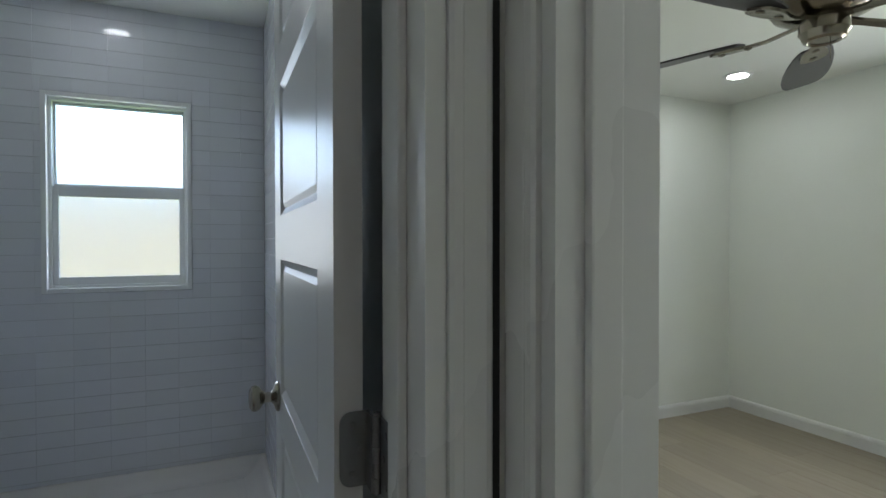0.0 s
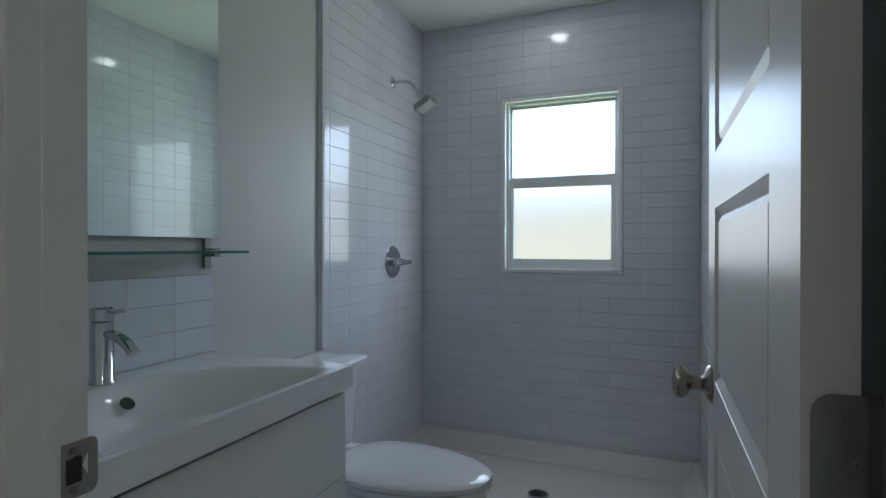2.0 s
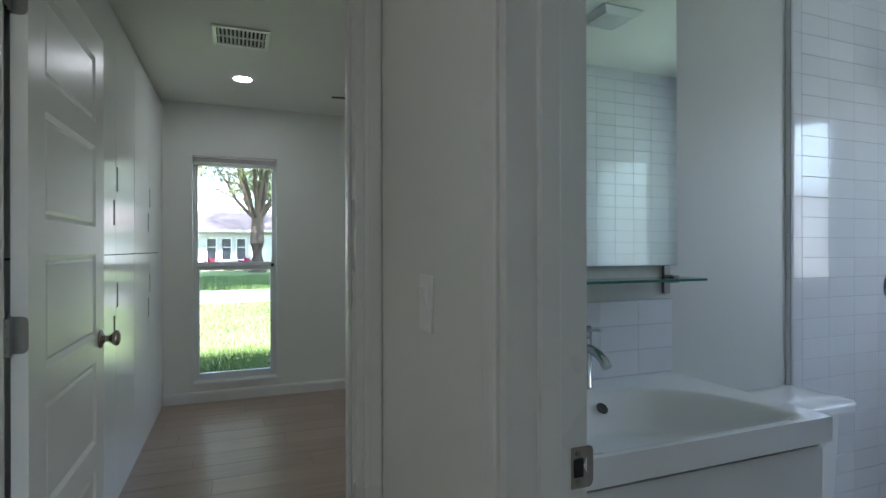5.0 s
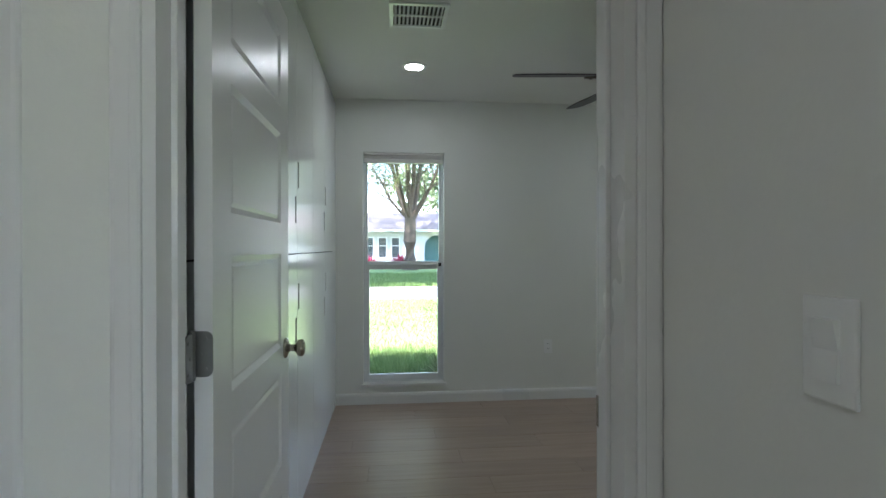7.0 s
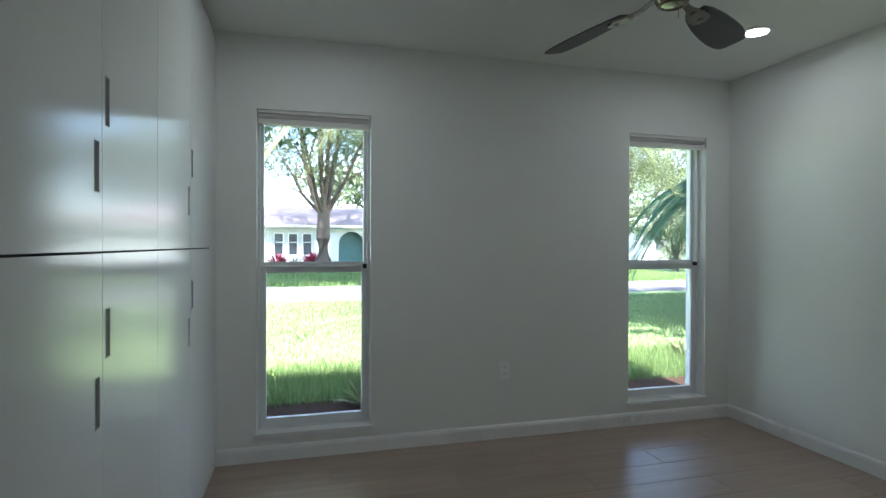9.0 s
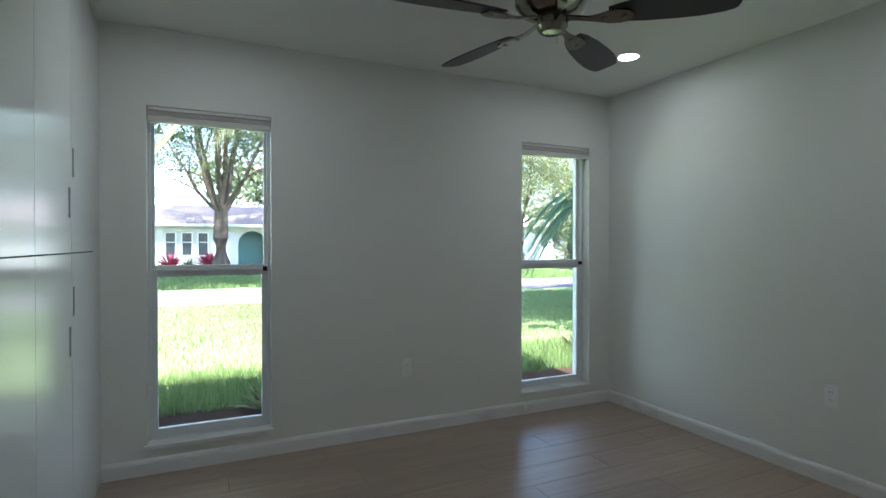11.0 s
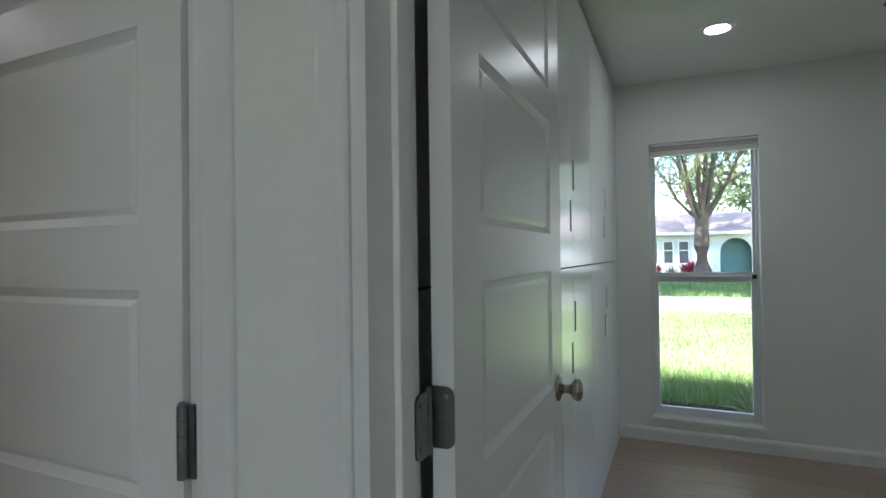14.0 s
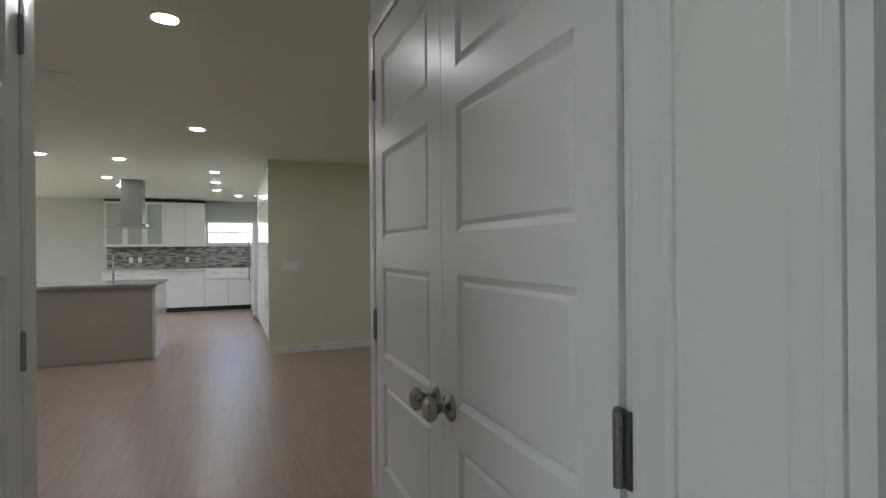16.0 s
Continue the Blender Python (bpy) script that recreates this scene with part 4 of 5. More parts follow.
mi = thing("mirror", "tall frameless mirror above the vanity", "mirror")
part("backing", boxes((XH + 0.001, VY0, 1.195, XH + 0.022, VY1, 2.16)), STEEL, mi)
part("mirror_glass", boxes((XH + 0.0225, VY0, 1.195, XH + 0.027, VY1, 2.16)), MIRROR, mi)
sh = thing("glass_shelf", "clear green-edged glass shelf on metal brackets", "shelf")
part("shelf", boxes((XH + 0.02, VY0, 1.148, XH + 0.135, 1.682, 1.156)), SHELFGLASS, sh)
part("front_edge", boxes((XH + 0.1351, VY0, 1.148, XH + 0.1366, 1.682, 1.156)), material("glass_edge_green", (0.03, 0.17, 0.15), 0.15), sh, "green glass edge")
for y in (0.905, 1.642):
    part("bracket", boxes((XH + 0.001, y - 0.013, 1.10, XH + 0.012, y + 0.013, 1.194), (XH + 0.012, y - 0.013, 1.137, XH + 0.05, y + 0.013, 1.147), (XH + 0.012, y - 0.013, 1.157, XH + 0.05, y + 0.013, 1.163), bevel=0.002), STEEL, sh, "satin metal bracket")

# toilet
to = thing("toilet", "white two-piece toilet with its lid closed", "toilet", "", (0, 0, 0))
TY = 2.01


def rounded(x0, y0, x1, y1, z0, z1, r, dome=0.0, taper=0.0):
    bm = bmesh.new()
    def ring(z, inset):
        pts = []
        for cx, cy, a0 in ((x1 - r, y1 - r, 0), (x0 + r, y1 - r, 90), (x0 + r, y0 + r, 180), (x1 - r, y0 + r, 270)):
            for i in range(6):
                a = radians(a0 + i * 18)
                px, py = cx + r * math.cos(a), cy + r * math.sin(a)
                mx, my = (x0 + x1) / 2, (y0 + y1) / 2
                pts.append(bm.verts.new((mx + (px - mx) * (1 - inset), my + (py - my) * (1 - inset), z)))
        return pts
    rings = [ring(z0, taper), ring(z0 + (z1 - z0) * 0.5, taper * 0.5), ring(z1 - 0.006, 0.0), ring(z1, 0.03)]
    if dome:
        rings += [ring(z1 + dome * 0.7, 0.2), ring(z1 + dome, 0.6)]
    for a, b in zip(rings, rings[1:]):
        for i in range(24):
            bm.faces.new([a[i], a[(i + 1) % 24], b[(i + 1) % 24], b[i]])
    bm.faces.new(rings[0][::-1])
    bm.faces.new(rings[-1])
    bmesh.ops.recalc_face_normals(bm, faces=bm.faces)
    return bm


part("tank", rounded(-2.245, TY - 0.215, -2.055, TY + 0.215, 0.40, 0.712, 0.035, 0, 0.09), CERAMIC, to, "", True)
part("tank_lid", rounded(-2.255, TY - 0.235, -2.012, TY + 0.235, 0.714, 0.74, 0.045, 0.012), CERAMIC, to, "", True)


def egg(z0, z1, grow=0.0, back=-2.0, front=-1.455, half=0.185, dome=0.0, taper=1.0):
    bm = bmesh.new()
    L, n = front - back, 36
    def ring(z, s, k=1.0):
        pts = []
        for i in range(n):
            a = i * math.tau / n
            u = math.cos(a)
            w = half * (1.0 - 0.16 * max(0, u)) * math.copysign(abs(math.sin(a)) ** 0.85, math.sin(a))
            px = back + L * 0.42 + (L * 0.58 if u > 0 else L * 0.42) * math.copysign(abs(u) ** 0.85, u)
            mx = back + L * 0.45
            pts.append(bm.verts.new((mx + (px - mx) * (s + grow), TY + w * (s + grow), z)))
        return pts
    rings = [ring(z0, taper), ring(z0 + (z1 - z0) * 0.6, 1.0 if taper == 1.0 else 0.9), ring(z1 - 0.003, 1.0), ring(z1, 0.985)]
    if dome:
        rings += [ring(z1 + dome * 0.6, 0.9), ring(z1 + dome, 0.6)]
    for a, b in zip(rings, rings[1:]):
        for i in range(n):
            bm.faces.new([a[i], a[(i + 1) % n], b[(i + 1) % n], b[i]])
    bm.faces.new(rings[0][::-1])
    bm.faces.new(rings[-1])
    bmesh.ops.recalc_face_normals(bm, faces=bm.faces)
    return bm


part("bowl", egg(0.02, 0.385, 0.0, -2.06, -1.46, 0.18, 0, 0.55), CERAMIC, to, "", True)
part("pedestal", rounded(-2.2, TY - 0.11, -1.72, TY + 0.11, 0.006, 0.2, 0.06), CERAMIC, to, "", True)
part("deck", rounded(-2.235, TY - 0.17, -1.93, TY + 0.17, 0.33, 0.402, 0.05), CERAMIC, to, "", True)
part("seat", egg(0.389, 0.408, 0.015), CERAMIC, to, "", True)
part("lid", egg(0.413, 0.43, 0.02, dome=0.01), CERAMIC, to, "", True)
for s in (-1, 1):
    part("seat_hinge", rounded(-2.03, TY + s * 0.075 - 0.018, -1.975, TY + s * 0.075 + 0.018, 0.403, 0.428, 0.01), PLASTIC, to)

# shower
pan = thing("shower_pan", "off-white acrylic shower pan with raised edges", "shower pan")
PY0 = 2.285
part("floor", boxes((XH + 0.012, PY0 + 0.06, 0.006, XBE - 0.012, NORTH - 0.015, 0.045)), ACRYLIC, pan)
part("threshold", boxes((XH + 0.008, PY0, 0.006, XBE - 0.004, PY0 + 0.075, 0.115), bevel=0.012), ACRYLIC, pan)
COVE = [(0, 0.03), (0, 0.116), (0.010, 0.117), (0.020, 0.113), (0.034, 0.098), (0.052, 0.075), (0.078, 0.058), (0.115, 0.048), (0.115, 0.03)]
part("edge", prism(bmesh.new(), COVE, lambda u, v, a: Vector((a, NORTH - 0.006 - u, v)), XT, XBE - 0.01), ACRYLIC, pan, "", True)
part("edge", prism(bmesh.new(), COVE, lambda u, v, a: Vector((XT - 0.002 + u, a, v)), PY0 + 0.06, NORTH - 0.01), ACRYLIC, pan, "", True)
part("edge", prism(bmesh.new(), COVE, lambda u, v, a: Vector((XBE - 0.008 - u, a, v)), PY0 + 0.06, NORTH - 0.01), ACRYLIC, pan, "", True)
dr = part("drain", lathe([(0, 0), (0.045, 0), (0.048, 0.002), (0.046, 0.005), (0, 0.005)], pose(-1.453, 2.77, 0.045)), CHROME, pan, "chrome slotted drain", True)
part("drain_slots", boxes(*[(-1.453 - math.sqrt(0.036 ** 2 - o ** 2), 2.77 + o - 0.002, 0.0502, -1.453 + math.sqrt(0.036 ** 2 - o ** 2), 2.77 + o + 0.002, 0.0508) for o in (-0.027, -0.018, -0.009, 0, 0.009, 0.018, 0.027)]), BLACK, dr)
hd = thing("shower_fixture", "square chrome shower head on a curved arm", "shower head")
part("flange", lathe([(0, 0), (0.026, 0), (0.028, 0.004), (0.014, 0.012), (0, 0.012)], pose(XT, 2.858, 2.03, 0, 90, 0)), CHROME, hd, "", True)
part("arm", tube([(XT, 2.858, 2.03), (XT + 0.06, 2.858, 2.03), (XT + 0.10, 2.858, 2.018), (XT + 0.13, 2.858, 1.985), (XT + 0.15, 2.858, 1.955)], 0.009, 12), CHROME, hd, "", True)
part("ball", lathe([(0, -0.016), (0.012, -0.012), (0.017, 0), (0.012, 0.012), (0, 0.016)], pose(XT + 0.153, 2.858, 1.95), 16), CHROME, hd, "", True)
hm = pose(XT + 0.153, 2.858, 1.95, 0, -32, 0)
part("neck", lathe([(0.014, 0.0), (0.018, -0.014), (0.030, -0.032), (0.036, -0.044), (0.036, -0.050), (0, -0.050)], hm, 24), CHROME, hd, "", True)
hb = part("head", rounded(-0.05, -0.05, 0.05, 0.05, -0.078, -0.050, 0.008), STEEL, hd, "square brushed shower head", True)
hb.matrix_local = hm
part("nozzle_plate", boxes((-0.042, -0.042, -0.0798, 0.042, 0.042, -0.0779), bevel=0.0005), RECESS, hb)
va = thing("shower_valve", "round chrome shower valve plate with a cross lever", "shower valve")
part("plate", lathe([(0, 0), (0.08, 0), (0.084, 0.003), (0.08, 0.008), (0.03, 0.011), (0, 0.011)], pose(XT, 2.861, 1.089, 0, 90, 0), 36), CHROME, va, "", True)
part("hub", lathe([(0.022, 0.01), (0.022, 0.05), (0.017, 0.056), (0.012, 0.09), (0.009, 0.105), (0, 0.107)], pose(XT, 2.861, 1.089, 0, 90, 0)), CHROME, va, "", True)
part("lever", tube([(XT + 0.068, 2.794, 1.093), (XT + 0.068, 2.861, 1.089), (XT + 0.068, 2.919, 1.085)], 0.0055, 10), CHROME, va, "", True)
# ---------------------------------------------------------------- kitchen and living room
isl = thing("kitchen_island", "kitchen island with a taupe panel and grey stone top", "island")
part("body", boxes((-0.88, -8.15, 0.0, 2.2, -7.17, 0.875)), ISLAND, isl)
part("end_panel", boxes((-0.917, -8.17, 0.0, -0.882, -7.125, 0.875), bevel=0.002), KITCHEN, isl)
part("worktop", boxes((-0.94, -8.25, 0.877, 2.25, -7.10, 0.91), bevel=0.003), COUNTER, isl)
kf = thing("kitchen_faucet", "chrome gooseneck faucet on the island", "faucet", "", (-0.35, -7.85, 0.91))
part("body", lathe([(0, 0), (0.025, 0), (0.022, 0.02), (0.014, 0.03), (0.014, 0.2), (0, 0.2)]), CHROME, kf, "", True)
part("spout", tube([(0, 0, 0.19), (0, 0, 0.3), (-0.03, 0, 0.345), (-0.08, 0, 0.355), (-0.12, 0, 0.33), (-0.13, 0, 0.28)], 0.01, 10), CHROME, kf, "", True)
hood = thing("range_hood", "stainless island range hood with a glass canopy", "range hood", "", (-0.32, -9.55, 0))
part("chimney", boxes((-0.15, -0.14, 1.74, 0.15, 0.14, CH - 0.001), bevel=0.003), STEEL, hood)
part("motor_box", boxes((-0.2, -0.2, 1.69, 0.2, 0.2, 1.74), bevel=0.004), STEEL, hood)
part("canopy", boxes((-0.36, -0.25, 1.675, 0.36, 0.25, 1.687), bevel=0.003), COUNTER, hood)


def base_unit(x0, x1, drawers, label):
    u = thing("base_cabinet", label, "cabinet", "kitchen base cabinets")
    part("body", boxes((x0 + 0.002, -12.98, 0.1, x1 - 0.002, -12.42, 0.872)), KITCHEN, u)
    part("plinth", boxes((x0 + 0.002, -12.9, 0.0, x1 - 0.002, -12.46, 0.1)), DARK if drawers == 1 else STEEL, u)
    n = max(1, drawers)
    for i in range(n):
        z0, z1 = 0.105 + i * 0.765 / n, 0.105 + (i + 1) * 0.765 / n - 0.004
        d = part("front", boxes((x0 + 0.003, -12.419, z0, x1 - 0.003, -12.40, z1), bevel=0.001), KITCHEN, u)
        part("handle", tube([((x0 + x1) / 2 - 0.08, -12.37, z1 - 0.05), ((x0 + x1) / 2 + 0.08, -12.37, z1 - 0.05)], 0.006, 8), STEEL, d)
    return u


base_unit(0.10, 0.68, 2, "white kitchen base cabinet with two drawers")
base_unit(-0.48, 0.10, 4, "white kitchen base cabinet with four drawers")
base_unit(-1.22, -0.48, 1, "white kitchen base cabinet with one wide front")
base_unit(-1.70, -1.22, 1, "white kitchen base cabinet under the sink")
base_unit(-2.18, -1.70, 1, "white kitchen base cabinet under the sink")
solid("sink_apron", boxes((-2.15, -12.95, 0.70, -1.25, -12.375, 0.925), bevel=0.01), CERAMIC, "white ceramic apron-front kitchen sink", "sink")
solid("kitchen_worktop", boxes((-1.247, -12.99, 0.876, 0.70, -12.38, 0.915), bevel=0.003), material("white_quartz", (0.7, 0.7, 0.7), 0.15), "white stone kitchen worktop", "worktop")
solid("mosaic_backsplash", boxes((-2.28, -12.999, 0.93, 0.70, -12.988, 1.405)), MOSAIC, "grey stone and glass strip mosaic backsplash", "backsplash")
for i, (x0, x1, glassy) in enumerate(((0.30, 0.68, 1), (-0.06, 0.30, 1), (-0.44, -0.06, 1), (-0.84, -0.44, 0), (-1.23, -0.84, 0))):
    u = thing("wall_cabinet", "white wall cabinet with a frosted glass door" if glassy else "plain white kitchen wall cabinet", "cabinet", "kitchen wall cabinets")
    part("body", boxes((x0 + 0.002, -12.985, 1.41, x1 - 0.002, -12.66, 2.36)), KITCHEN, u)
    d = part("door", boxes((x0 + 0.003, -12.659, 1.405, x1 - 0.003, -12.64, 2.36), bevel=0.001), KITCHEN, u)
    if glassy:
        part("door_glass", boxes((x0 + 0.05, -12.6395, 1.46, x1 - 0.05, -12.636, 2.31)), CABGLASS, d, "frosted greenish glass")
solid("cabinet_crown", boxes((-1.23, -12.98, 2.362, 0.68, -12.63, 2.40)), DARK, "dark strip along the top of the wall cabinets", "trim strip")
for x in (0.25, 0.08, -0.85):
    outlet(pose(x, -12.987, 1.12, 0, 0, 180))
for i, y in enumerate((-7.0, -7.65, -8.3, -8.95, -9.6)):
    u = thing("tall_cabinet", "tall white kitchen cabinet with bar handles", "cabinet", "tall kitchen cabinets")
    part("body", boxes((-2.82, y - 0.648, 0.08, -2.24, y - 0.002, 2.36)), KITCHEN, u)
    part("plinth", boxes((-2.8, y - 0.648, 0.0, -2.28, y - 0.002, 0.08)), DARK, u)
    for z0, z1, hz in ((0.085, 0.70, 0.6), (0.705, 1.30, 1.2), (1.305, 1.85, 1.4), (1.855, 2.36, 1.95)):
        d = part("door", boxes((-2.239, y - 0.646, z0, -2.22, y - 0.004, z1), bevel=0.001), KITCHEN, u)
        part("handle", tube([(-2.185, y - 0.5, hz), (-2.185, y - 0.15, hz)], 0.008, 8), STEEL, d, "steel bar handle")
fr = thing("refrigerator", "white refrigerator with long steel handles", "refrigerator")
part("body", boxes((-2.82, -11.15, 0.02, -2.19, -10.27, 1.83)), KITCHEN, fr)
for y0, y1, hy in ((-11.15, -10.715, -10.76), (-10.705, -10.27, -10.66)):
    d = part("door", boxes((-2.189, y0, 0.1, -2.13, y1, 1.83), bevel=0.008), KITCHEN, fr)
    part("handle", tube([(-2.12, hy, 0.7), (-2.085, hy, 0.75), (-2.085, hy, 1.55), (-2.12, hy, 1.6)], 0.012, 10), STEEL, d, "steel bar handle")
solid("tall_cabinet_cornice", boxes((-2.82, -11.2, 2.362, -2.205, -6.96, 2.43)), KITCHEN, "white cornice above the tall cabinets", "cornice")
ms = thing("switch_plate", "wide four-gang switch plate on the olive wall", "light switch")
ms.matrix_world = pose(-2.47, -6.83, 1.10, 0, 0, 180)
part("plate", boxes((-0.105, -0.006, -0.058, 0.105, 0, 0.058), bevel=0.003), PLASTIC, ms)
for i in range(4):
    part("rocker", boxes((-0.085 + i * 0.046, -0.010, -0.033, -0.053 + i * 0.046, -0.006, 0.033), bevel=0.002), PLASTIC, ms)

# ---------------------------------------------------------------- outdoors
GZ = -0.16
rng = random.Random(4)


def ground():
    bm = bmesh.new()
    box(bm, -400, -300, GZ - 0.3, 300, 300, GZ)
    return bm


structure("ground", ground(), LAWN, "sunlit green lawn reaching the horizon", "lawn")
structure("road", boxes((-20.2, -120, GZ - 0.01, -16.3, 120, GZ + 0.012)), ROAD, "pale grey street across the lawn", "road")
structure("planting_bed", boxes((-7.2, -6, GZ - 0.01, -5.80, 4.5, GZ + 0.02)), MULCH, "dark mulch bed along the house wall", "planting bed")


def blades(name, n, x0, x1, y0, y1, h0, h1, mat, label, w0=0.003, w1=0.007):
    verts, faces = [], []
    for _ in range(n):
        x, y = rng.uniform(x0, x1), rng.uniform(y0, y1)
        h, a, w = rng.uniform(h0, h1), rng.uniform(0, math.tau), rng.uniform(w0, w1)
        lean = rng.uniform(0.1, 0.6) * h
        k = len(verts)
        c, s = math.cos(a), math.sin(a)
        b = rng.uniform(0, math.tau)
        verts += [(x - c * w, y - s * w, GZ), (x + c * w, y + s * w, GZ), (x + lean * math.cos(b), y + lean * math.sin(b), GZ + h)]
        faces.append((k, k + 1, k + 2))
    me = bpy.data.meshes.new(name)
    me.from_pydata(verts, [], faces)
    me.materials.append(mat)
    return tagged(new(name, me), label, "grass", kind="stuff")


blades("grass", 30000, -8.5, -7.1, -1.6, 7.5, 0.06, 0.17, GRASS, "tall green grass beside the mulch bed")
blades("lawn_grass", 70000, -15.5, -8.6, -3.0, 13, 0.03, 0.08, GRASS, "short mown lawn grass")
blades("verge_grass", 40000, -29.5, -20.3, -3.5, 18, 0.06, 0.16, GRASS, "green grass on the shaded verge", 0.012, 0.025)


def leaf_cloud(verts, faces, centre, radius, n, size, flat=0.75, narrow=0.5):
    for _ in range(n):
        d = Vector((rng.gauss(0, 1), rng.gauss(0, 1), rng.gauss(0, 1) * flat))
        d = d.normalized() * radius * rng.uniform(0.25, 1.0) ** 0.5
        p = Vector(centre) + Vector((d.x, d.y, d.z * flat))
        q = Euler((rng.uniform(-1.2, 1.2), rng.uniform(-1.2, 1.2), rng.uniform(0, 6.28))).to_matrix()
        s = size * rng.uniform(0.6, 1.3)
        k = len(verts)
        verts += [tuple(p + q @ Vector(v)) for v in ((-s, 0, 0), (0, -s * narrow, 0.1 * s), (s, 0, 0), (0, s * narrow, 0.1 * s))]
        faces.append((k, k + 1, k + 2, k + 3))


def tree(x, y, height, trunk_r, fork, crown_r, leaves, size, mat, label, seed, spread=1.0):
    r2 = random.Random(seed)
    t = thing("tree", label, "tree", "garden trees", (x, y, GZ))
    bm = bmesh.new()
    tube([(0, 0, -0.1), (0.02, 0.03, fork * 0.12), (0.05, 0.0, fork * 0.5), (0.0, 0.05, fork)], trunk_r * 1.35, 14, bm, trunk_r * 0.85)
    part("trunk", bm, BARK, t, "", True)
    verts, faces = [], []
    for i in range(9):
        a = i * 2.4 + r2.uniform(-0.3, 0.3)
        steep = i % 2 == 0
        out = crown_r * (r2.uniform(0.22, 0.45) if steep else r2.uniform(0.6, 0.95)) * spread
        top = height * (r2.uniform(0.75, 0.98) if steep else r2.uniform(0.5, 0.8))
        p0 = Vector((0, 0.05, fork * r2.uniform(0.82, 0.98)))
        p3 = Vector((math.cos(a) * out, math.sin(a) * out, top))
        pts = [p0.lerp(p3, k / 6) + Vector((0, 0, math.sin(k / 6 * math.pi) * -0.08 * top)) + Vector((r2.uniform(-1, 1), r2.uniform(-1, 1), 0)) * 0.12 * (k > 0) for k in range(7)]
        lb = part("limb", tube(pts, trunk_r * (0.52 if steep else 0.32), 9, r_end=trunk_r * 0.1), BARK, t, "", True)
        for k in (2, 3, 4, 5):
            b = a + r2.uniform(-1.3, 1.3)
            e = pts[k] + Vector((math.cos(b), math.sin(b), r2.uniform(0.1, 0.9))) * crown_r * r2.uniform(0.25, 0.5)
            part("twig", tube([pts[k], pts[k].lerp(e, 0.5) + Vector((0, 0, 0.15)), e], trunk_r * 0.16, 6, r_end=trunk_r * 0.03), BARK, lb)
            leaf_cloud(verts, faces, e, crown_r * r2.uniform(0.22, 0.36), leaves // 42, size)
        leaf_cloud(verts, faces, p3, crown_r * 0.35, leaves // 24, size)
        leaf_cloud(verts, faces, pts[4], crown_r * 0.4, leaves // 42, size)
    me = bpy.data.meshes.new("crown")
    me.from_pydata(verts, [], faces)
    me.materials.append(mat)
    cr = new("crown", me)
    cr.parent = t
    return t


tree(-34.5, 1.35, 14.5, 0.40, 3.5, 7.2, 52000, 0.06, LEAF, "large oak with a forked trunk in front of the white house", 3, 0.75)
tree(-33.5, 20.8, 10.5, 0.2, 3.2, 5.2, 34000, 0.07, LEAF_PALE, "pale leafy tree across the street", 8)
tree(-26.5, 19.6, 4.2, 0.12, 0.9, 2.2, 12000, 0.065, LEAF, "dense green tree near the street", 11)
tree(-8.0, 8.2, 10.5, 0.3, 5.4, 4.4, 12000, 0.14, LEAF, "shade tree on the front lawn", 17)
tree(-20.8, -3.1, 13.5, 0.3, 7.4, 8.0, 40000, 0.2, LEAF, "shade tree on the verge of the street", 23)
tree(-52.0, -12.0, 12.0, 0.5, 4.0, 8.0, 6000, 0.3, LEAF, "tall tree behind the white house", 29)
tree(-54.0, 10.0, 13.0, 0.5, 4.0, 9.0, 6000, 0.3, LEAF, "tall tree behind the white house", 31)
tree(-50.0, 42.0, 10.0, 0.5, 3.0, 9.0, 6000, 0.3, LEAF, "tall tree beyond the street", 37)


def palm(x, y, z, n, length, droop, label, seed, mat=PALM):
    r2 = random.Random(seed)
    t = thing("palm", label, "palm", "palms", (x, y, GZ))
    h = z - GZ
    part("trunk", tube([(0, 0, -0.1), (0.05, 0, h * 0.5), (0, 0, h)], 0.14, 12, r_end=0.1), BARK, t)
    for i in range(n):
        a = i * math.tau / n + r2.uniform(-0.2, 0.2)
        up = r2.uniform(0.1, 0.7)
        verts, faces = [], []
        pts = []
        for k in range(11):
            s = k / 10
            pts.append(Vector((math.cos(a) * length * s, math.sin(a) * length * s, h + length * (up * s - droop * s * s))))
        for k in range(2, 11):
            for f in (0.0, 0.125, 0.25, 0.375, 0.5, 0.625, 0.75, 0.875):
                p = pts[k - 1].lerp(pts[k], f)
                for sd_ in (-1, 1):
                    tip = p + Vector((-math.sin(a) * sd_ * 0.38 + math.cos(a) * 0.26, math.cos(a) * sd_ * 0.38 + math.sin(a) * 0.26, -0.24)) * (1.15 - 0.5 * k / 10)
                    kk = len(verts)
                    w = Vector((math.cos(a), math.sin(a), 0)) * 0.007
                    verts += [tuple(p - w), tuple(p + w), tuple(tip)]
                    faces.append((kk, kk + 1, kk + 2))
        me = bpy.data.meshes.new("frond")
        me.from_pydata(verts, [], faces)
        me.materials.append(mat)
        fr_ = new("frond", me)
        fr_.parent = t
        part("rib", tube(pts, 0.02, 5, r_end=0.005), mat, fr_)


palm(-12.0, 9.0, 2.5, 44, 1.9, 1.15, "green palm with drooping fronds on the lawn", 5)
palm(-9.8, 2.5, 4.2, 18, 3.0, 0.9, "tall palm whose pale fronds hang over the front lawn", 9, PALM_PALE)


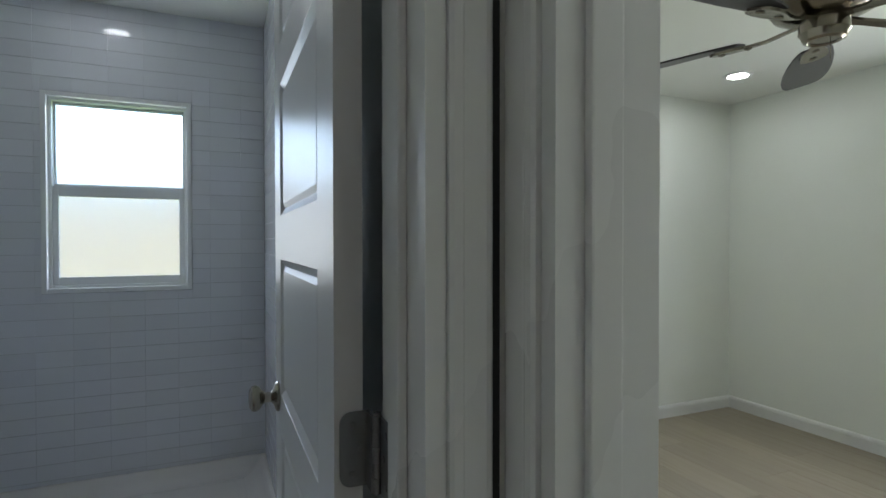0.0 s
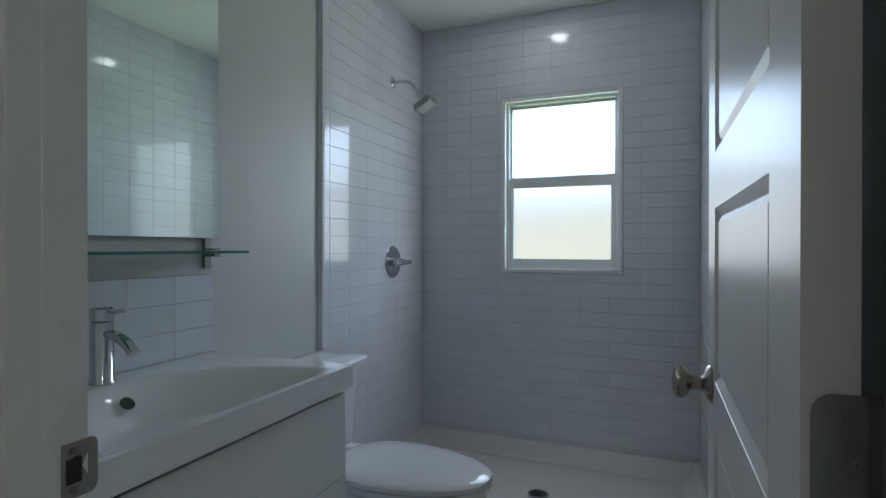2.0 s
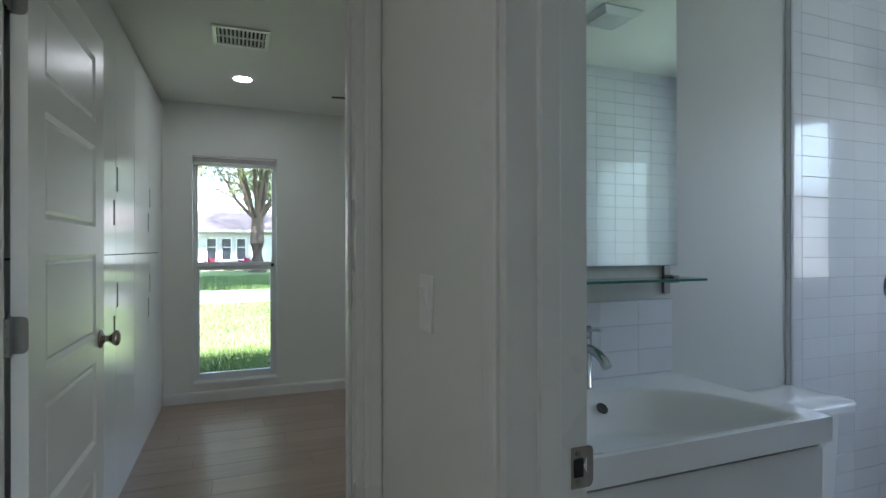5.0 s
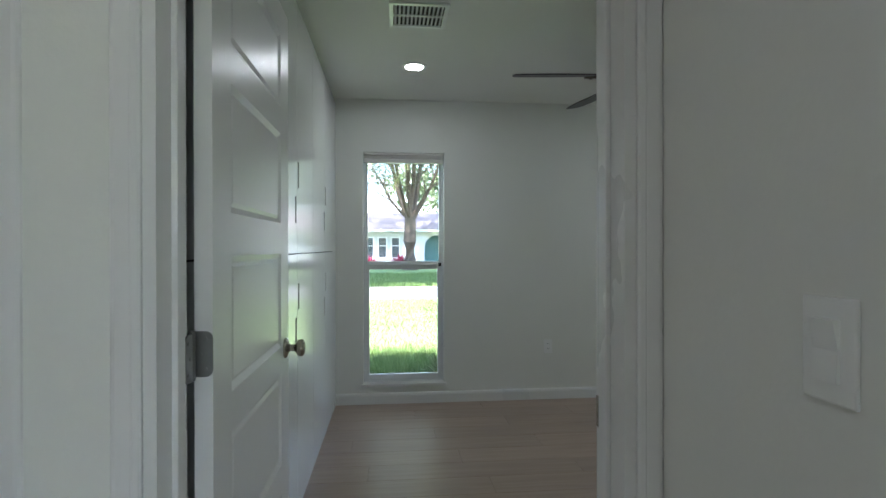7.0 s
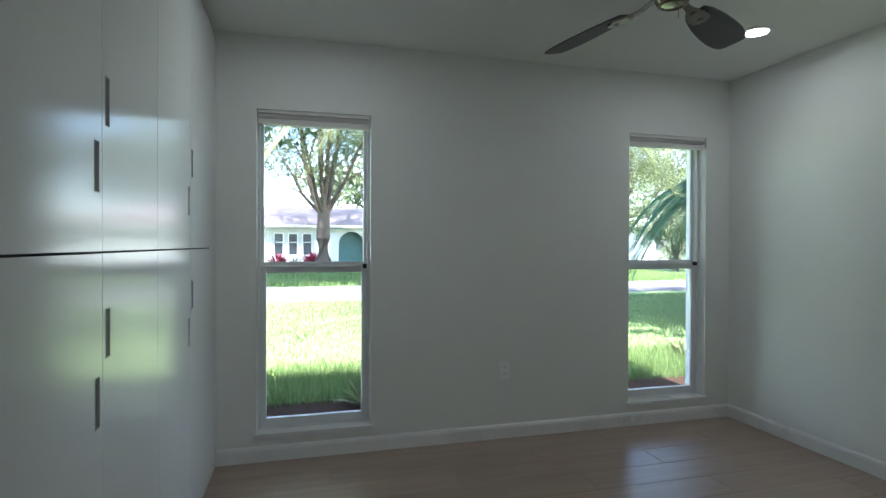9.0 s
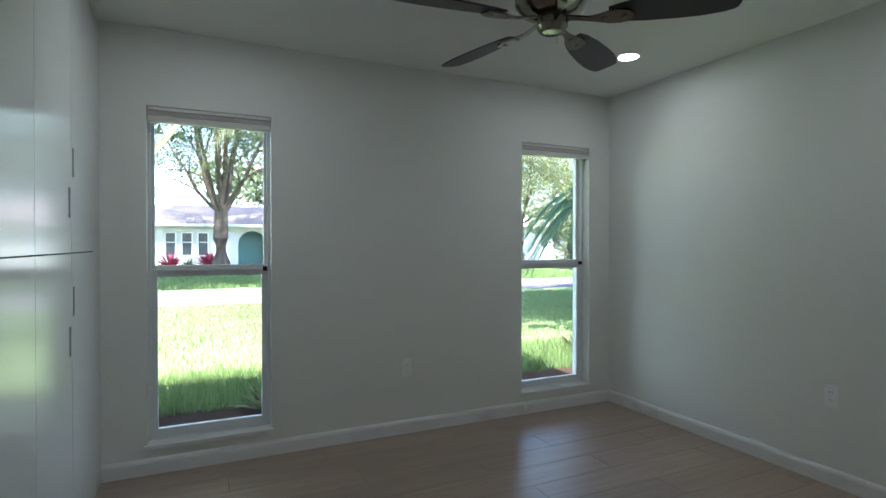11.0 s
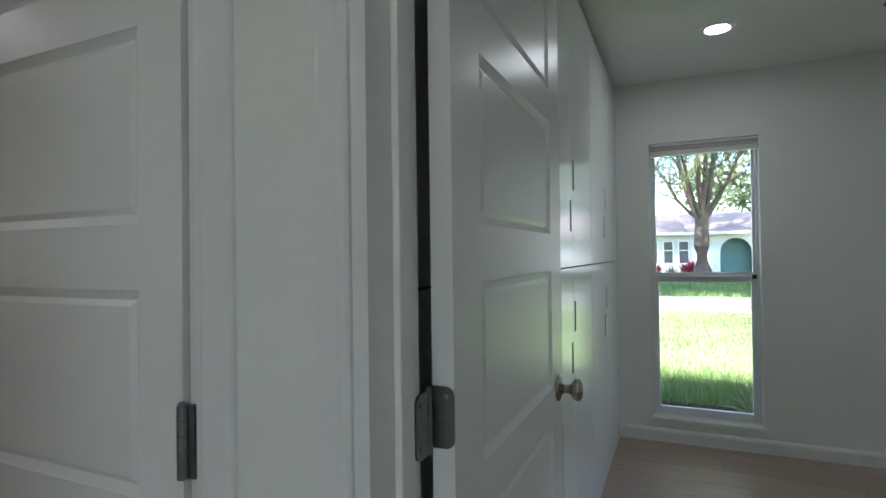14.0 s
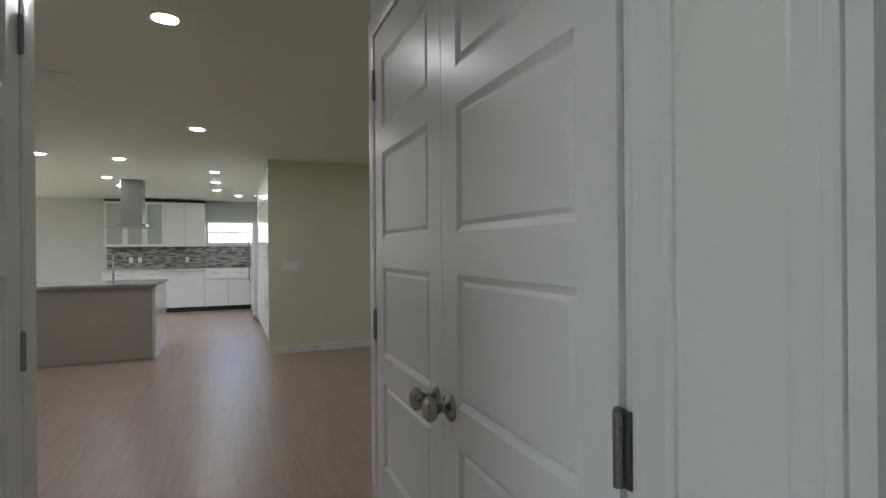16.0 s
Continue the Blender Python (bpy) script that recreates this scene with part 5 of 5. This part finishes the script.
def plant(x, y, n, size, mat, label, name="shrub"):
    t = thing(name, label, "shrub", "garden shrubs", (x, y, GZ))
    verts, faces = [], []
    for _ in range(n):
        a, el, l_ = rng.uniform(0, math.tau), rng.uniform(0.3, 1.4), size * rng.uniform(0.6, 1.1)
        d = Vector((math.cos(a) * math.cos(el), math.sin(a) * math.cos(el), math.sin(el)))
        sdv = Vector((-math.sin(a), math.cos(a), 0)) * size * 0.07
        b = d * size * 0.15
        k = len(verts)
        m_ = b + d * l_ * 0.5
        e = b + d * l_ + Vector((0, 0, -0.18 * l_))
        verts += [tuple(b), tuple(m_ - sdv), tuple(e), tuple(m_ + sdv)]
        faces.append((k, k + 1, k + 2, k + 3))
    me = bpy.data.meshes.new("leaves")
    me.from_pydata(verts, [], faces)
    me.materials.append(mat)
    o = new("leaves", me)
    o.parent = t
    part("stem", tube([(0, 0, 0), (0.01, 0, size * 0.3)], size * 0.03, 6), BARK, t)


for x, y in ((-36.8, -1.3), (-36.8, 0.75)):
    plant(x, y, 90, 1.0, RED_LEAF, "red-leaved cordyline beside the house wall")
for x, y, s in ((-36.8, -0.3, 0.6), (-37, 4.8, 0.7), (-37, 6.0, 0.8), (-37, -2.6, 0.7)):
    plant(x, y, 90, s, LEAF, "low green shrub beside the house wall")
for x, y, s in ((-7.0, 0.72, 0.3), (-7.9, 4.75, 0.3), (-7.6, 5.0, 0.26)):
    plant(x, y, 34, s, LEAF_PALE, "small leafy garden plant by the window")


def bush(x, y, r, n, size, mat, label):
    t = thing("bush", label, "bush", "garden bushes", (x, y, GZ))
    verts, faces = [], []
    for i in range(9):
        a = i * 2.4
        leaf_cloud(verts, faces, (math.cos(a) * r * 0.55, math.sin(a) * r * 0.55, r * rng.uniform(0.35, 1.1)), r * rng.uniform(0.4, 0.65), n // 9, size)
    me = bpy.data.meshes.new("leaves")
    me.from_pydata(verts, [], faces)
    me.materials.append(mat)
    o = new("leaves", me)
    o.parent = t
    for i in range(4):
        part("stem", tube([(0, 0, -0.05), (math.cos(i * 1.6) * r * 0.3, math.sin(i * 1.6) * r * 0.3, r * 0.8)], 0.04, 6, r_end=0.015), BARK, t)


for x, y, r in ((-30.5, 18.0, 0.9), (-31.5, 23.5, 1.2), (-30.5, 25.5, 1.4)):
    bush(x, y, r, 2600, 0.07, LEAF, "leafy green bush across the street")
bush(-34.5, 18.6, 1.1, 2400, 0.07, LEAF_PALE, "pale leafy bush across the street")


# white house across the street
def white_house():
    h = thing("house", "white stucco house with shingle roof, arched entry and teal door", "house", "", (0, 0, 0))
    xf, xb, y0, y1, ze = -38.0, -47.0, -16.0, 14.0, 2.35
    ay, ar, az = 3.35, 0.85, 1.25          # arched entry: centre, half width, spring height
    bm = bmesh.new()
    arch = [(ay + ar * math.cos(a), az + ar * math.sin(a)) for a in (math.pi * i / 14 for i in range(15))]
    wins = ((-1.65, -1.0), (-0.75, -0.1), (0.15, 0.8))
    z0w, z1w = 0.5, 2.0
    cols = [(y0, wins[0][0])] + [(a[1], b[0]) for a, b in zip(wins, wins[1:])] + [(wins[-1][1], ay - ar)]
    for a, b in cols:
        box(bm, xf - 0.25, a, GZ, xf, b, ze)
    for a, b in wins:
        box(bm, xf - 0.25, a, GZ, xf, b, z0w)
        box(bm, xf - 0.25, a, z1w, xf, b, ze)
    box(bm, xf - 0.25, ay + ar, GZ, xf, y1, ze)
    outline = [(ay - ar, az)] + arch[::-1][1:-1] + [(ay + ar, az), (ay + ar, ze), (ay - ar, ze)]
    prism(bm, outline, lambda u, v, a: Vector((a, u, v)), xf - 0.25, xf)
    box(bm, xb, y0, GZ, xb + 0.2, y1, ze)
    box(bm, xb, y0, GZ, xf, y0 + 0.2, ze)
    box(bm, xb, y1 - 0.2, GZ, xf, y1, ze)
    part("wall", bm, STUCCO, h)
    d = part("door", boxes((xf - 1.3, ay - 1.2, GZ, xf - 1.2, ay + 1.2, ze)), TEAL, h, "shaded teal entry door")
    part("floor_slab", boxes((xf - 1.2, ay - 1.2, GZ, xf - 0.26, ay + 1.2, GZ + 0.1)), STUCCO, h)
    for a, b in wins:
        zb = z0w
        w = part("window", boxes((xf - 0.2, a, zb, xf - 0.16, b, z1w)), DARKPANE, h, "dark window glass")
        part("frame", boxes((xf - 0.16, a, zb, xf - 0.1, a + 0.07, z1w), (xf - 0.16, b - 0.07, zb, xf - 0.1, b, z1w), (xf - 0.16, a, z1w - 0.07, xf - 0.1, b, z1w), (xf - 0.16, a, zb, xf - 0.1, b, zb + 0.07), (xf - 0.16, a, 1.35, xf - 0.1, b, 1.4)), WINFRAME, w)
    bm = bmesh.new()
    lo = [bm.verts.new(p) for p in ((xf + 0.7, y0 - 0.7, ze), (xf + 0.7, y1 + 0.7, ze), (xb - 0.7, y1 + 0.7, ze), (xb - 0.7, y0 - 0.7, ze))]
    hi = [bm.verts.new(p) for p in ((-42.5, y0 + 4, 3.95), (-42.5, y1 - 4, 3.95))]
    bm.faces.new([lo[0], lo[1], hi[1], hi[0]])
    bm.faces.new([lo[2], lo[3], hi[0], hi[1]])
    bm.faces.new([lo[1], lo[2], hi[1]])
    bm.faces.new([lo[3], lo[0], hi[0]])
    bm.faces.new(lo[::-1])
    bmesh.ops.recalc_face_normals(bm, faces=bm.faces)
    part("roof", bm, ROOF, h, "pale sunlit shingles")
    part("fascia", boxes((xf + 0.7, y0 - 0.7, ze - 0.02, xf + 0.74, y1 + 0.7, ze + 0.14)), STUCCO, h)


white_house()
nb = thing("neighbour_house", "white low house across the street behind trees", "house")
part("wall", boxes((-46, 24, GZ, -38, 44, 2.4)), STUCCO, nb)
part("roof", boxes((-46.6, 23.4, 2.41, -37.4, 44.6, 2.6)), ROOF, nb)
part("window", boxes((-37.99, 27, 0.8, -37.96, 29.0, 2.0)), DARKPANE, nb)
side = thing("side_house", "rosy stucco neighbouring house wall beside the bathroom", "house")
part("wall", boxes((-12, 9.5, GZ, 9, 16, 2.15)), STUCCO_PINK, side)
part("roof", boxes((-12.5, 9.0, 2.16, 9.5, 16.5, 2.3)), ROOF, side)

# ---------------------------------------------------------------- tiles and planks
SHARED = {}


def tile_mesh(w, h, t=0.0024):
    key = (round(w, 3), round(h, 3), t)
    if key not in SHARED:
        bm = bmesh.new()
        e = 0.0006
        prism_pts = [(-w / 2, -h / 2), (w / 2, -h / 2), (w / 2, h / 2), (-w / 2, h / 2)]
        lo = [bm.verts.new((u, 0, v)) for u, v in prism_pts]
        mid = [bm.verts.new((u, -t + e, v)) for u, v in prism_pts]
        hi = [bm.verts.new((u - math.copysign(e, u), -t, v - math.copysign(e, v))) for u, v in prism_pts]
        for a, b in ((lo, mid), (mid, hi)):
            for i in range(4):
                bm.faces.new([a[i], a[(i + 1) % 4], b[(i + 1) % 4], b[i]])
        bm.faces.new(hi)
        bmesh.ops.recalc_face_normals(bm, faces=bm.faces)
        SHARED[key] = mesh_of("tile", bm, TILE)
    return SHARED[key]


def tiling(parent, m, length, z0, z1, row, tl, phase, hole=None, bed=0.0020, gap=0.0005):
    """Stacked tiles in local x from 0 to length; hole is (x0, x1, z0, z1)."""
    k, z = 0, z0
    while z < z1 - 0.004:
        zt = min(z + row, z1)
        x = -(phase % tl)
        while x < length - 0.004:
            a, b = max(x, 0), min(x + tl, length)
            spans = [(a, b, z, zt)]
            if hole and b > hole[0] and a < hole[1] and zt > hole[2] and z < hole[3]:
                spans = []
                if a < hole[0]:
                    spans.append((a, hole[0], z, zt))
                if b > hole[1]:
                    spans.append((hole[1], b, z, zt))
                ma, mb = max(a, hole[0]), min(b, hole[1])
                if z < hole[2]:
                    spans.append((ma, mb, z, hole[2]))
                if zt > hole[3]:
                    spans.append((ma, mb, hole[3], zt))
            for p0, p1, q0, q1 in spans:
                if p1 - p0 > 0.012 and q1 - q0 > 0.012:
                    o = new("tile", tile_mesh(p1 - p0 - gap, q1 - q0 - bed))
                    o.parent = parent
                    o.matrix_local = m @ pose((p0 + p1) / 2, 0, (q0 + q1) / 2)
            x += tl
        z += row
        k += 1


NW = bpy.data.objects["wall_bath_north"]
ROW, TL = 0.0770, 0.1515
tiling(NW, pose(XT + 0.001, NORTH - 0.0005, 0), XBE - XT - 0.009, 0.058, CH, ROW, TL, 0.0, (BWX[0] - 0.004 - XT, BWX[1] + 0.004 - XT, BWZ[0] - 0.004, BWZ[1] + 0.004))
wt = thing("shower_tiles_west", "glossy white shower wall tiles in stacked courses with bullnose edge", "wall tiles", kind="structure")
part("grout", boxes((XH + 0.0005, 2.232, 0.1, XT - 0.002, NORTH, CH - 0.001)), GROUT, wt)
z = 0.058
while z < CH - 0.01:
    zt = min(z + 2 * ROW, CH - 0.001)
    part("edge_tile", prism(bmesh.new(), [(0.001, 2.226), (0.005, 2.2265), (0.0105, 2.2295), (0.0155, 2.235), (0.0183, 2.243), (0.019, 2.252), (0.019, 2.2875), (0.001, 2.2875)], lambda u, v, a: Vector((XH + u, v, a)), z + 0.001, zt - 0.001), TILE, wt, "" if z > 0.06 else "white bullnose edge tile")
    z += 2 * ROW
tiling(wt, pose(XT - 0.0024, 2.289, 0, 0, 0, 90), NORTH - 2.293, 0.058, CH, ROW, TL, 0.0)
et = thing("shower_tiles_east", "glossy white shower wall tiles in stacked courses", "wall tiles", kind="structure")
part("grout", boxes((XBE - 0.005, 2.22, 0.1, XBE - 0.0005, NORTH - 0.001, CH - 0.001)), GROUT, et)
tiling(et, pose(XBE - 0.005, NORTH - 0.006, 0, 0, 0, -90), NORTH - 2.226, 0.058, CH, ROW, TL, 0.0)
tiling(sp, pose(XH + 0.004, VY0, 0, 0, 0, 90), VY1 - VY0, 0.84, 1.083, 0.0805, TL, 0.1)


def plank_mesh(w, l_, mat):
    key = (round(w, 3), round(l_, 3), mat.name)
    if key not in SHARED:
        bm = bmesh.new()
        e = 0.0015
        pts = [(-w / 2, -l_ / 2), (w / 2, -l_ / 2), (w / 2, l_ / 2), (-w / 2, l_ / 2)]
        lo, mid = [bm.verts.new((u, v, -0.004)) for u, v in pts], [bm.verts.new((u, v, -0.0012)) for u, v in pts]
        hi = [bm.verts.new((u - math.copysign(e, u), v - math.copysign(e, v), 0)) for u, v in pts]
        for a, b in ((lo, mid), (mid, hi)):
            for i in range(4):
                bm.faces.new([a[i], a[(i + 1) % 4], b[(i + 1) % 4], b[i]])
        bm.faces.new(hi)
        bmesh.ops.recalc_face_normals(bm, faces=bm.faces)
        SHARED[key] = mesh_of("plank", bm, mat)
    return SHARED[key]


def planks(parent, x0, x1, y0, y1, mat, w=0.2, l_=1.2, gap=0.0016, joined=False):
    r2 = random.Random(int(x0 * 100) + 999)
    verts, faces = [], []
    gap = 0.0 if joined else gap
    x, c = x0, 0
    while x < x1 - 0.01:
        xe = min(x + w, x1)
        y = y0 - (c * 0.45 % 1) * l_
        while y < y1 - 0.01:
            a, b = max(y, y0), min(y + l_, y1)
            if b - a > 0.02:
                if joined:
                    k = len(verts)
                    verts += [(x + gap / 2, a, 0), (xe - gap / 2, a, 0), (xe - gap / 2, b, 0), (x + gap / 2, b, 0)]
                    faces.append((k, k + 1, k + 2, k + 3))
                else:
                    o = new("plank", plank_mesh(xe - x - gap, b - a - gap, mat))
                    o.parent = parent
                    o.matrix_local = pose((x + xe) / 2, (a + b) / 2, 0)
            y += l_
        x += w
        c += 1
    if joined:
        me = bpy.data.meshes.new("planks")
        me.from_pydata(verts, [], faces)
        me.materials.append(mat)
        o = new("planks", me)
        o.parent = parent
        tagged(o, kind="stuff")


f1 = thing("floor_bedroom", "brown wood-look plank floor", "floor", kind="structure")
planks(f1, XWIN, XB + 0.06, -0.3, 3.225, PLANK)
f2 = thing("floor_hall", "brown wood-look plank floor in the hall", "floor", kind="structure")
planks(f2, XB + 0.06, -0.68, -1.9, 0.73, PLANK)
f3 = thing("floor_second_bedroom", "beige plank floor of the second bedroom", "floor", kind="structure")
planks(f3, -0.68, X2, -1.0, Y2, BEIGE, gap=0.0005)
f4 = thing("floor_living", "brown wood-look plank floor of the living room and kitchen", "floor", kind="structure")
planks(f4, -6.6, 5.0, -13.0, -1.9, PLANK_FAR, joined=True)
